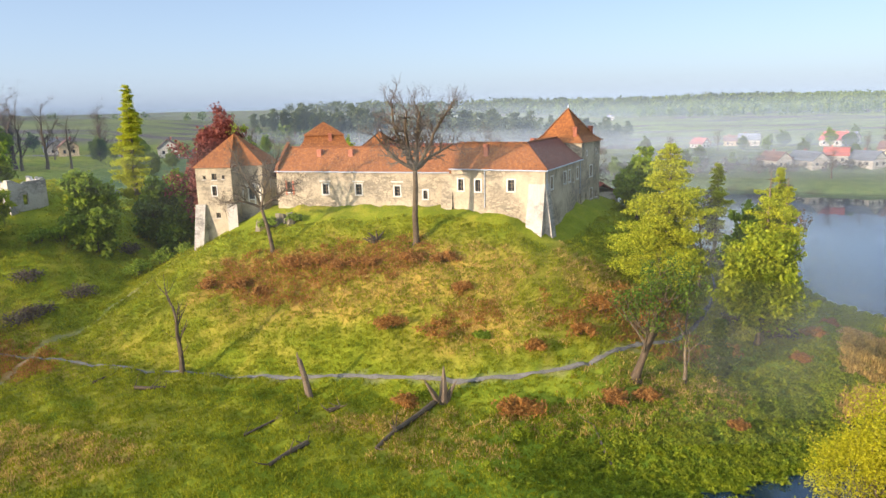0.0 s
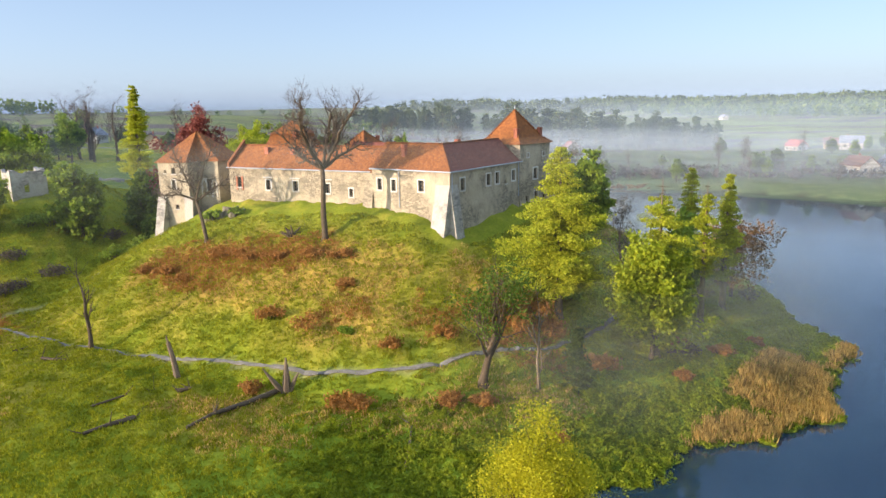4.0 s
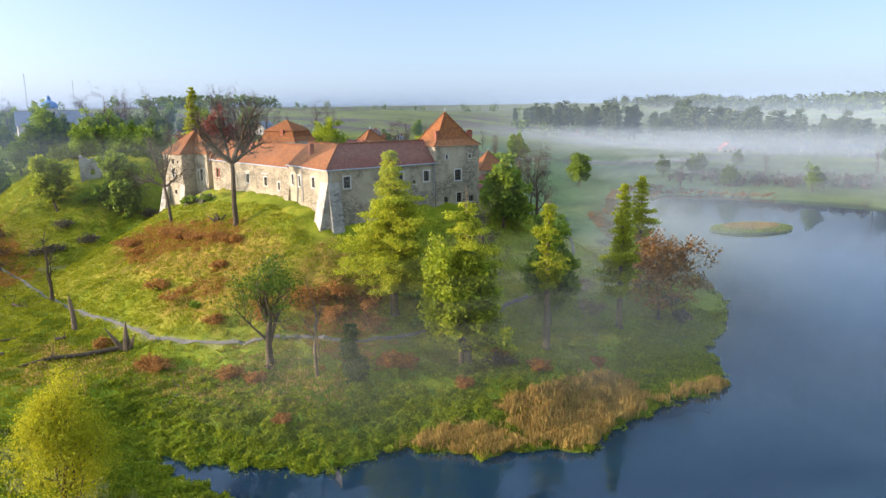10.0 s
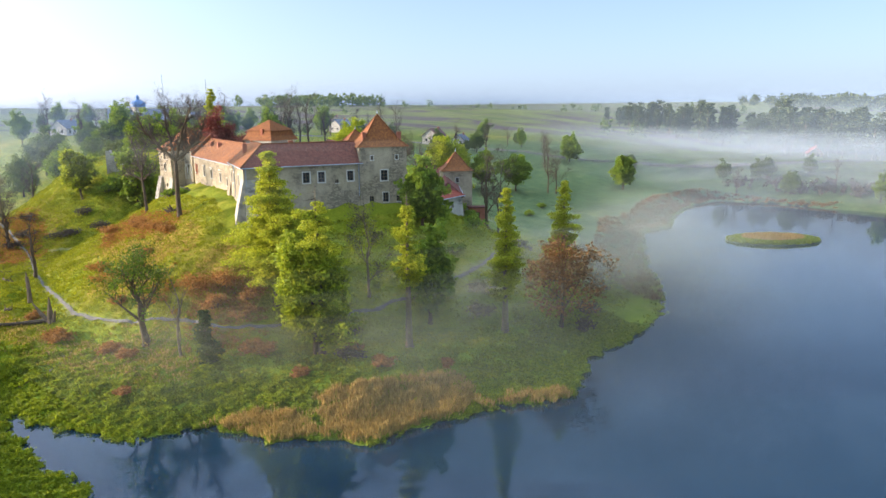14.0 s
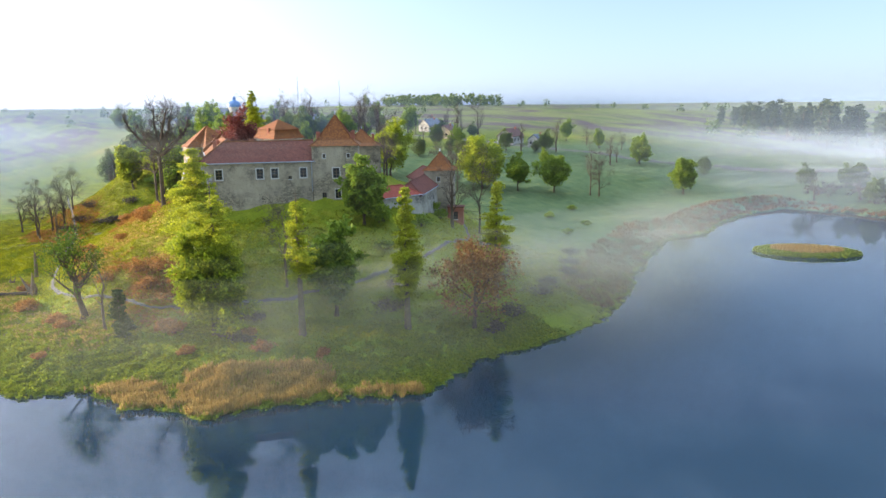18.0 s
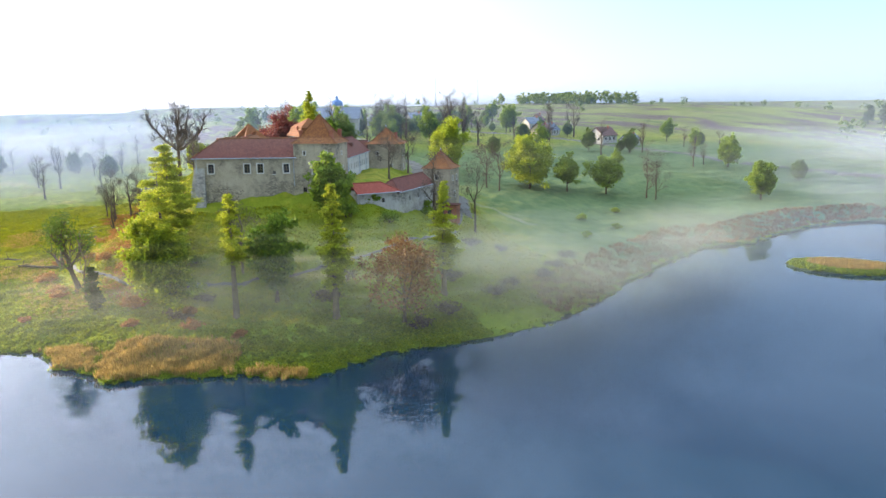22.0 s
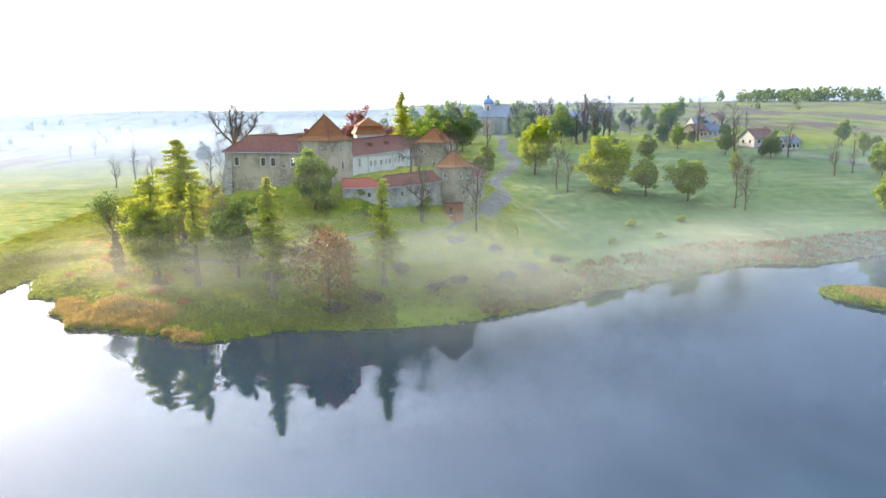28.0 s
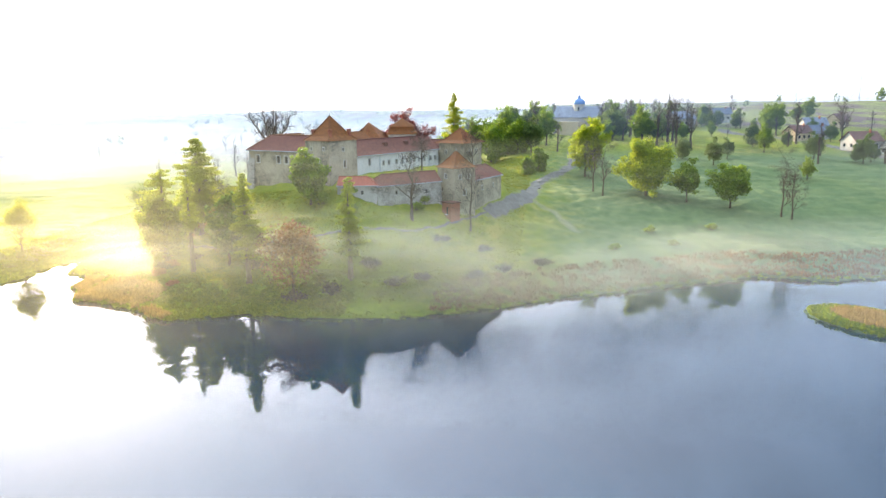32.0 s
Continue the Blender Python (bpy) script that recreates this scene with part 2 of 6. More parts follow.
M_GROUND, M_WATER = make_ground(), make_water()
M_STONE = make_stone("limewashed_stone", (0.22, 0.185, 0.13), (0.39, 0.32, 0.215), (0.20, 0.175, 0.13), (0.48, 0.40, 0.27))
M_RUBBLE = make_stone("rubble_stone", (0.22, 0.20, 0.17), (0.42, 0.38, 0.31), (0.18, 0.17, 0.14), (0.48, 0.44, 0.36))
M_WHITE = shades("white_plaster", (0.58, 0.55, 0.48), (0.76, 0.73, 0.66), 0.4, 3, 0.9, 0.02)
M_TRIM = shades("pale_stone_trim", (0.50, 0.47, 0.40), (0.68, 0.64, 0.56), 0.8, 8, 0.85, 0.01)
M_TILE = make_tiles("clay_tiles", (0.13, 0.045, 0.016), (0.25, 0.086, 0.022), (0.37, 0.145, 0.032))
M_TILE_DARK = make_tiles("old_shaded_tiles", (0.09, 0.03, 0.022), (0.17, 0.052, 0.034), (0.25, 0.085, 0.05))
M_TILE_RED = make_tiles("new_red_tiles", (0.22, 0.045, 0.025), (0.34, 0.07, 0.04), (0.42, 0.11, 0.06))
M_BRICK = shades("brick", (0.28, 0.09, 0.05), (0.42, 0.16, 0.09), 1.5, 9, 0.9, 0.02)
M_METAL = shades("zinc_gutter", (0.30, 0.34, 0.38), (0.42, 0.46, 0.50), 1.0, 8, 0.5)
M_WOOD = shades("weathered_wood", (0.10, 0.07, 0.045), (0.22, 0.16, 0.10), 1.0, 9, 0.9, 0.02)
M_BARK = shades("bark", (0.05, 0.036, 0.02), (0.14, 0.10, 0.06), 1.2, 9, 0.95, 0.05)
M_BARK_PALE = shades("pale_bark", (0.09, 0.065, 0.035), (0.24, 0.18, 0.11), 1.2, 9, 0.95, 0.05)
M_TWIG = shades("twigs", (0.06, 0.045, 0.032), (0.13, 0.10, 0.07), 1.0, 6, 0.95)
gl = Mat("window_glass", 0.12, 0.5)
gl.color((0.02, 0.024, 0.028))
M_GLASS = gl.m
M_SPRUCE = leaf_mat("spruce_needles", (0.23, 0.28, 0.012), (0.56, 0.55, 0.03), 0.5)
M_SPRUCE_DARK = leaf_mat("dark_needles", (0.03, 0.055, 0.012), (0.10, 0.13, 0.025))
M_LEAF = leaf_mat("young_leaves", (0.17, 0.23, 0.010), (0.44, 0.47, 0.025), 0.48)
M_LEAF_MID = leaf_mat("green_leaves", (0.11, 0.18, 0.014), (0.29, 0.37, 0.03), 0.45)
M_LEAF_YEL = leaf_mat("willow_leaves", (0.30, 0.30, 0.008), (0.60, 0.54, 0.02), 0.5)
M_LEAF_DARK = leaf_mat("dark_leaves", (0.05, 0.10, 0.010), (0.14, 0.20, 0.016), 0.4)
M_BEECH = leaf_mat("copper_leaves", (0.13, 0.036, 0.03), (0.30, 0.09, 0.06), 0.4)
M_BUD = leaf_mat("rusty_buds", (0.14, 0.07, 0.02), (0.30, 0.15, 0.04), 0.3)
M_RUST = leaf_mat("dry_bracken", (0.23, 0.10, 0.02), (0.46, 0.22, 0.05), 0.4)
M_REED = leaf_mat("dry_reeds", (0.26, 0.17, 0.045), (0.62, 0.41, 0.11), 0.4)
M_MARSH = leaf_mat("marsh_leaves", (0.13, 0.185, 0.006), (0.35, 0.38, 0.018), 0.5)
M_SEDGE = leaf_mat("grey_sedge", (0.16, 0.19, 0.05), (0.36, 0.36, 0.12), 0.4)
M_GRASS = leaf_mat("hill_grass", (0.14, 0.175, 0.004), (0.36, 0.34, 0.012), 0.5)
M_FAR_PINE = leaf_mat("far_pine", (0.045, 0.075, 0.04), (0.13, 0.15, 0.05), 0.3)
M_FAR_LEAF = leaf_mat("far_wood", (0.07, 0.115, 0.03), (0.19, 0.235, 0.045), 0.4)

# ================= ground and lake =================
SHORE = [(18, 56.8), (26, 58), (33, 60.5), (40, 64), (43, 71), (51, 73), (56, 77), (61, 80), (62, 86), (66, 96), (71, 104),
         (69, 110), (66, 117), (67, 130), (66, 144), (61, 156), (57, 163), (48, 177), (38, 197), (29, 216), (32, 228), (25, 247), (21, 268),
         (24, 292), (42, 295), (82, 291), (108, 277), (130, 263), (158, 248), (230, 236), (330, 190), (420, 60), (420, -150), (300, -190), (160, -110), (95, -40), (68, 5), (59, 32), (56, 48), (52, 54), (46, 55.6), (37, 55.2), (28, 55.4)]
HILL = [(-28, 113), (0, 102.5), (8, 101), (20, 117), (24, 124), (10, 135), (-12, 148), (-24, 138)]
ISLE = (61.0, 225.3, 0.747, 0.665, 12.3, 7.2)  # middle, long axis, half length and width
PATHS = [([(-140, 100), (-77, 91), (-58, 88), (-49, 85.5), (-39, 82.5), (-27, 79.5), (-15.5, 77), (-6, 75), (-1, 74), (5, 73.5), (12, 74.5), (17.5, 76.5), (23.5, 80.5), (28, 83), (33.5, 90), (38.5, 98), (41.5, 105),
           (44, 116), (43, 125.5), (39, 134.5), (34, 142), (24, 149.5), (12, 156)], 0.24),
         ([(12, 156.5), (-2, 162.5), (-12, 165.5), (-45, 167.5), (-65, 176.5), (-83, 180.5), (-113, 181), (-150, 187), (-196, 190)], 2.0),
         ([(-10, 165), (-4, 172), (8, 178)], 1.0),
         ([(-215, 262), (-190, 262), (-167, 275), (-131, 283), (-93, 292), (-40, 312), (60, 372)], 2.6),
         ([(-190, 262), (-230, 240), (-262, 236)], 2.2),
         ([(-48, 62), (-54, 78), (-56, 92), (-50, 102), (-44, 108)], 0.3)]


def seg_dist(px, py, line, closed=False):
    """Distance of points to a polyline."""
    best = np.full(px.shape, 1e9)
    n = len(line)
    for i in range(n if closed else n - 1):
        (ax, ay), (bx, by) = line[i], line[(i + 1) % n]
        dx, dy = bx - ax, by - ay
        s = np.clip(((px - ax) * dx + (py - ay) * dy) / (dx * dx + dy * dy), 0, 1)
        best = np.minimum(best, np.hypot(px - ax - s * dx, py - ay - s * dy))
    return best


def inside(px, py, poly):
    hit = np.zeros(px.shape, bool)
    for i in range(len(poly)):
        (ax, ay), (bx, by) = poly[i - 1], poly[i]
        if ay != by:
            hit ^= ((ay > py) != (by > py)) & (px < (bx - ax) * (py - ay) / (by - ay) + ax)
    return hit


def step(a, b, v):
    s = np.clip((v - a) / (b - a), 0, 1)
    return s * s * (3 - 2 * s)


def wave(px, py, size, seed=0):
    """Smooth value noise, about -1 to 1."""
    rng = np.random.RandomState(seed + 7)
    total = 0
    for k in range(4):
        a, p, q = rng.uniform(0, 6.28), rng.uniform(0, 6.28), rng.uniform(0, 6.28)
        f = 6.28 / size * (0.7 + 0.45 * k)
        u, w = px * math.cos(a) + py * math.sin(a), -px * math.sin(a) + py * math.cos(a)
        total = total + np.sin(f * u + p + 1.3 * np.sin(0.7 * f * w + q)) * np.cos(0.8 * f * w + q)
    return total / 2.2


def bump_at(px, py, cx, cy, rx, ry, turn=0.0):
    a = radians(turn)
    u, w = (px - cx) * math.cos(a) + (py - cy) * math.sin(a), -(px - cx) * math.sin(a) + (py - cy) * math.cos(a)
    return np.exp(-(u / rx) ** 2 - (w / ry) ** 2)


def shore_dist(px, py):
    d = seg_dist(px, py, SHORE, True)
    d = np.where(inside(px, py, SHORE), -d, d)
    # SHORE runs round the lake: inside it is water
    return d + 0.9 * wave(px, py, 6.0, 1) * np.exp(-np.maximum(d - 6, 0) / 12) + 0.35 * wave(px, py, 2.1, 2) * np.exp(-np.abs(d) / 8)


def height(px, py):
    px, py = np.asarray(px, float), np.asarray(py, float)
    d = shore_dist(px, py)
    north = step(118, 165, py)
    west = step(-38, -75, px)
    # meadow by the water, rising further in
    h = 0.35 + 2.0 * step(9, 34, d) * (1 - north) + north * 10.5 * step(2, 72, d)
    h += 11 * step(-60, -230, px) * step(60, 150, py)
    # rise of the ruin, west of the castle
    h = np.maximum(h, 19.0 * np.minimum(1, 1.2 * bump_at(px, py, -82, 124, 32, 28)))
    h += west * 3.5 * step(95, 135, py) * (1 - step(-110, -200, px))
    # castle hill
    e = seg_dist(px, py, HILL, True)
    e = np.where(inside(px, py, HILL), 0, e)
    top = 20.2 - 1.2 * step(-8, -42, px)
    g = 1 - (np.maximum(e, 0) / 30.5) ** 1.2
    foot = 0.4 + 2.6 * step(1.5, 15, d)
    hill = foot + (top - foot) * np.clip(g, 0, 1)
    k = 1.6
    m = np.maximum(h, hill)
    h = m + k * np.log1p(np.exp(-np.abs(h - hill) / k)) * step(2, 18, d) * 0.8
    # towards the far hills
    r = np.hypot(px, py - 120)
    far = step(260, 1500, r)
    h = h + far * (5 + 6 * wave(px, py, 1500, 4)) * step(10, 120, d)
    h += 12 * bump_at(px, py, -560, 560, 260, 170, 30) + 6 * bump_at(px, py, -280, 545, 200, 110, 10)
    h += 12 * bump_at(px, py, 620, 1150, 620, 260, -18) + 9 * bump_at(px, py, 200, 1290, 380, 200) + 18 * bump_at(px, py, -1300, -300, 600, 500)
    # dip at the front of the pine wood
    h -= 8 * bump_at(px, py, 30, 450, 150, 38, -14)
    h += 0.16 * wave(px, py, 3.0, 5) * step(3, 10, d) + 0.35 * wave(px, py, 11, 6) * step(6, 20, d)
    marsh = 1 - step(14, 26, d)
    h += marsh * (0.16 * wave(px, py, 1.6, 8) + 0.22 * wave(px, py, 4.5, 9) - 0.15) * (1 - north)
    wet = np.maximum(-2.5, 0.45 * d - 0.1)
    # the islet in the lake
    isle = 1 - ((px - ISLE[0]) * ISLE[2] + (py - ISLE[1]) * ISLE[3]) ** 2 / ISLE[4] ** 2 - ((py - ISLE[1]) * ISLE[2] - (px - ISLE[0]) * ISLE[3]) ** 2 / ISLE[5] ** 2
    wet = np.maximum(wet, np.minimum(0.55, isle * 1.2 + 0.15 * wave(px, py, 3, 15)))
    return np.where(d > 0, h * step(-0.5, 1.6, d), wet)


def ground_z(x, y):
    return float(height(np.array([x]), np.array([y]))[0])


def spread(lo, hi, stp, far_lo, far_hi):
    mid = np.arange(lo, hi + 0.01, stp)
    out = [hi]
    s = stp
    while out[-1] < far_hi:
        s *= 1.13
        out.append(out[-1] + s)
    low = [lo]
    s = stp
    while low[-1] > far_lo:
        s *= 1.13
        low.append(low[-1] - s)
    return np.concatenate([np.array(low[:0:-1]), mid, np.array(out[1:])])


def grid_mesh(name, xs, ys, zfun, material):
    gx, gy = np.meshgrid(xs, ys)
    gz = zfun(gx, gy)
    ny, nx = gx.shape
    me = bpy.data.meshes.new(name)
    idx = np.arange(nx * ny).reshape(ny, nx)
    quads = np.stack([idx[:-1, :-1], idx[:-1, 1:], idx[1:, 1:], idx[1:, :-1]], -1).reshape(-1, 4)
    me.from_pydata(np.stack([gx, gy, gz], -1).reshape(-1, 3).tolist(), [], quads.tolist())
    me.materials.append(material)
    me.polygons.foreach_set("use_smooth", np.ones(len(quads), bool))
    return me, gx.ravel(), gy.ravel(), gz.ravel()


def paint(me, name, values):
    me.attributes.new(name, "FLOAT", "POINT").data.foreach_set("value", np.clip(values, 0, 1).astype(np.float32))


gme, GX, GY, GZ = grid_mesh("ground", spread(-118, 84, 0.85, -4300, 4300), spread(38, 235, 0.85, -4300, 4300), height, M_GROUND)
gd = shore_dist(GX, GY)
paint(gme, "marsh", (1 - step(13, 30, gd + 3 * wave(GX, GY, 12, 3))) * (1 - 0.75 * step(135, 165, GY)))
track = np.zeros(GX.shape)
for line, half in PATHS:
    track = np.maximum(track, 1 - step(half * 0.75, half * 1.5, seg_dist(GX + 0.3 * wave(GX, GY, 5, 2), GY + 0.3 * wave(GX, GY, 5, 4), line)))
paint(gme, "track", track * 0.35)
RUST_SPOTS = [(-20, 94, 11, 5.5), (-8, 93, 7, 4), (26, 84, 8, 6), (-30, 97, 6, 4), (-62, 84, 14, 8), (-80, 92, 20, 7), (3, 82, 3.5, 2.5), (14, 82, 3, 2), (60, 128, 6, 10), (50, 160, 8, 12), (40, 180, 9, 14), (20, 225, 12, 20)]
rust = np.zeros(GX.shape)
for cx, cy, rx, ry in RUST_SPOTS:
    rust = np.maximum(rust, np.minimum(1, 1.5 * bump_at(GX + 2 * wave(GX, GY, 5, 11), GY + 2 * wave(GX, GY, 5, 12), cx, cy, rx, ry)))
paint(gme, "rust", rust)
DRY_SPOTS = [(6, 80, 10, 4), (20, 68, 12, 5), (-4, 66, 10, 3), (0, 88, 14, 5), (20, 90, 6, 5), (-40, 60, 12, 5), (28, 72, 8, 5), (0, 60, 8, 3), (12, 66, 9, 3.5), (24, 74, 9, 4), (-48, 64, 9, 3), (-12, 88, 8, 3)]
dry = np.zeros(GX.shape)
for cx, cy, rx, ry in DRY_SPOTS:
    dry = np.maximum(dry, np.minimum(1, 1.3 * bump_at(GX + 2 * wave(GX, GY, 6, 13), GY + 2 * wave(GX, GY, 6, 14), cx, cy, rx, ry)))
paint(gme, "dry", dry)
paint(gme, "field", step(230, 340, np.hypot(GX, GY - 120)))
# where the dimmer light of the north meadow is painted in
paint(gme, "dim_meadow", 0.85 * step(155, 185, GY + 4 * wave(GX, GY, 14, 5)) * step(-130, -90, GX) * (1 - step(210, 300, np.hypot(GX, GY - 120))))
paint(gme, "mud", 1 - step(-0.15, 0.12, GZ))
tagged(new("ground", gme), "grassy castle hill, marsh edge and meadows reaching to far hills", "ground", kind="structure")

wme, *_ = grid_mesh("water", np.array([-20.0, 100, 440]), np.array([-220.0, 100, 330]), lambda a, b: 0 * a, M_WATER)
tagged(new("water", wme), "calm blue lake mirroring trees and sky", "lake", kind="structure")


def strip(name, label, line, half, material, seed):
    """A trodden path or road as a thin strip lying on the ground."""
    pts = [Vector(p) for p in line]
    out = []
    for i in range(len(pts) - 1):
        p0, p1, p2, p3 = pts[max(i - 1, 0)], pts[i], pts[i + 1], pts[min(i + 2, len(pts) - 1)]
        n = max(2, int((p2 - p1).length / 0.7))
        for k in range(n):
            q = k / n
            out.append(0.5 * ((2 * p1) + (p2 - p0) * q + (2 * p0 - 5 * p1 + 4 * p2 - p3) * q * q + (3 * p1 - p0 - 3 * p2 + p3) * q ** 3))
    out.append(pts[-1])
    r = np.random.RandomState(seed)
    v, f = [], []
    across = 5
    for i, p in enumerate(out):
        d = (out[min(i + 1, len(out) - 1)] - out[max(i - 1, 0)]).normalized()
        nrm = Vector((-d.y, d.x))
        hl, hr = half * r.uniform(0.75, 1.2), half * r.uniform(0.75, 1.2)
        for k in range(across):
            s = -hl + (hl + hr) * k / (across - 1)
            q = p + nrm * s
            v.append((q.x, q.y, 0.05 - 0.06 * abs(2 * k / (across - 1) - 1) ** 3))
    v = np.array(v)
    # stay above the coarser ground sheet
    v[:, 2] += np.maximum.reduce([height(v[:, 0] + a, v[:, 1] + b) for a in (-0.3, 0.3) for b in (-0.3, 0.3)])
    for i in range(len(out) - 1):
        for k in range(across - 1):
            a = i * across + k
            f.append((a, a + across, a + across + 1, a + 1))
    me = bpy.data.meshes.new(name)
    me.from_pydata(v.tolist(), [], f)
    me.materials.append(material)
    return tagged(new(name, me), label, name.split("_")[-1], kind="structure")


M_PATH = shades("trodden_earth", (0.10, 0.09, 0.07), (0.21, 0.19, 0.155), 0.8, 7, 0.95, 0.04)
strip("path", "narrow trodden earth path round the hill's foot", *PATHS[0], M_PATH, 1)
strip("road", "pale gravel road winding up to the castle gate", *PATHS[1], M_PATH, 2)
strip("road", "village road between meadows", *PATHS[3], M_PATH, 4)

# ================= builders =================
class Buf:
    """Collects vertices and faces of one mesh."""

    def __init__(self):
        self.v, self.f, self.uv, self.n = [], [], [], 0

    def face(self, *pts, uv=None):
        k = self.n
        self.v.extend(tuple(p) for p in pts)
        self.f.append(tuple(range(k, k + len(pts))))
        self.n += len(pts)
        self.uv.extend(uv if uv else [(0.0, 0.0)] * len(pts))

    def box(self, c, size, ax=None):
        """A box round c; ax: its two level axes."""
        c = Vector(c)
        u, w = ax if ax else (Vector((1, 0, 0)), Vector((0, 1, 0)))
        u, w, z = Vector(u) * size[0] / 2, Vector(w) * size[1] / 2, Vector((0, 0, size[2] / 2))
        p = [c + a * u + b * w + e * z for e in (-1, 1) for b in (-1, 1) for a in (-1, 1)]
        for q in ((0, 2, 3, 1), (4, 5, 7, 6), (0, 1, 5, 4), (2, 6, 7, 3), (0, 4, 6, 2), (1, 3, 7, 5)):
            self.face(*(p[i] for i in q))

    def prism(self, bottom, top):
        """Solid between two rings of points, given counterclockwise from above."""
        n = len(bottom)
        self.face(*reversed(bottom))
        self.face(*top)
        for i in range(n):
            j = (i + 1) % n
            self.face(bottom[i], bottom[j], top[j], top[i])

    def tube(self, pts, radii, sides=6):
        """Tapered tube along points, sharing its rings."""
        rings = []
        for i, p in enumerate(pts):
            p = Vector(p)
            a = Vector(pts[max(i - 1, 0)])
            b = Vector(pts[min(i + 1, len(pts) - 1)])
            d = (b - a).normalized() if (b - a).length > 1e-6 else Vector((0, 0, 1))
            s = d.cross(Vector((0.31, 0.17, 0.9)))
            s = s.normalized() if s.length > 1e-3 else Vector((1, 0, 0))
            w = d.cross(s)
            k = self.n
            for j in range(sides):
                q = 6.2832 * j / sides
                self.v.append(tuple(p + (s * math.cos(q) + w * math.sin(q)) * radii[i]))
            self.n += sides
            rings.append(k)
        for a, b in zip(rings, rings[1:]):
            for j in range(sides):
                self.f.append((a + j, a + (j + 1) % sides, b + (j + 1) % sides, b + j))
        self.f.append(tuple(rings[-1] + j for j in range(sides)))

    def arrays(self, v, f):
        k = self.n
        self.v.extend(map(tuple, v))
        self.f.extend(tuple(int(i) + k for i in q) for q in f)
        self.n += len(v)

    def mesh(self, name, material, smooth=False, uv=False):
        me = bpy.data.meshes.new(name)
        me.from_pydata([tuple(p) for p in self.v], [], self.f)
        me.materials.append(material)
        if uv:
            lay = me.uv_layers.new(name="UVMap")
            flat = np.array([self.uv[i] for q in self.f for i in q], np.float32).ravel()
            lay.data.foreach_set("uv", flat)
        if smooth:
            me.polygons.foreach_set("use_smooth", np.ones(len(me.polygons), bool))
        return me


def part(name, buf, material, parent, label="", smooth=False, uv=False):
    """One mesh object under a thing or a part; its points are in the parent's space."""
    me = buf if isinstance(buf, bpy.types.Mesh) else buf.mesh(name, material, smooth, uv)
    ob = new(name, me)
    ob.parent = parent
    if label:
        ob["label"] = label
    return ob


def thing(name, label, category, at=(0, 0, 0), group="", kind=""):
    ob = new(name)
    ob.location = at
    return tagged(ob, label, category, group, kind)


def leaves(rng, centers, sizes, n_each, spread_r, flat=1.0, droop=0.0):
    """Arrays of small rhombic leaf clumps scattered round centres."""
    c = np.repeat(np.asarray(centers, float), n_each, 0)
    s = np.repeat(np.asarray(sizes, float), n_each)
    n = len(c)
    off = rng.normal(size=(n, 3))
    off /= np.linalg.norm(off, axis=1)[:, None] + 1e-9
    off *= (rng.uniform(0, 1, n) ** 0.45)[:, None] * np.repeat(np.asarray(spread_r, float), n_each)[:, None]
    off[:, 2] *= flat
    c = c + off
    a = rng.normal(size=(n, 3))
    a[:, 2] -= droop
    a /= np.linalg.norm(a, axis=1)[:, None] + 1e-9
    b = np.cross(a, rng.normal(size=(n, 3)))
    b /= np.linalg.norm(b, axis=1)[:, None] + 1e-9
    s = (s * rng.uniform(0.6, 1.35, n))[:, None]
    v = np.stack([c - a * s, c + b * s * 0.55, c + a * s, c - b * s * 0.55], 1).reshape(-1, 3)
    f = np.arange(4 * n).reshape(n, 4)
    return v, f


def fast_mesh(name, v, f, material):
    me = bpy.data.meshes.new(name)
    n, k = len(f), f.shape[1]
    me.vertices.add(len(v))
    me.vertices.foreach_set("co", np.asarray(v, np.float32).ravel())
    me.loops.add(n * k)
    me.loops.foreach_set("vertex_index", np.asarray(f, np.int32).ravel())
    me.polygons.add(n)
    me.polygons.foreach_set("loop_start", np.arange(0, n * k, k, dtype=np.int32))
    me.update(calc_edges=True)
    me.materials.append(material)
    return me


# ---------- trees ----------
def grow(buf, rng, p, d, length, r, level, tips, bend=0.25, up=0.12, kids=3, min_r=0.012):
    """A limb with its side branches; collects the ends of the twigs."""
    n = 5 if level else 4
    pts, radii = [p.copy()], [r]
    for i in range(n):
        d = (d + Vector(rng.normal(0, bend, 3)) * 0.55 + Vector((0, 0, up))).normalized()
        p = p + d * (length / n)
        pts.append(p.copy())
        radii.append(max(min_r, r * (1 - 0.75 * (i + 1) / n)))
    buf.tube(pts, radii, 6 if r > 0.12 else (4 if r > 0.04 else 3))
    if level == 0:
        tips.extend(pts[2:])
        return
    for k in range(kids + (level > 1)):
        q = rng.uniform(0.3, 1.0)
        i = min(n, max(1, int(q * n)))
        side = Vector(rng.normal(0, 1, 3))
        side = (side - d * side.dot(d)).normalized()
        grow(buf, rng, pts[i].copy(), (d * 0.75 + side * rng.uniform(0.55, 1.0)).normalized(), length * rng.uniform(0.5, 0.72), radii[i] * 0.72, level - 1, tips, bend, up, kids, min_r)


def tree_base(kind, label, x, y, category="tree", sink=0.15, group="", z=None):
    return thing(kind, label, category, (x, y, (ground_z(x, y) if z is None else z) - sink), group)


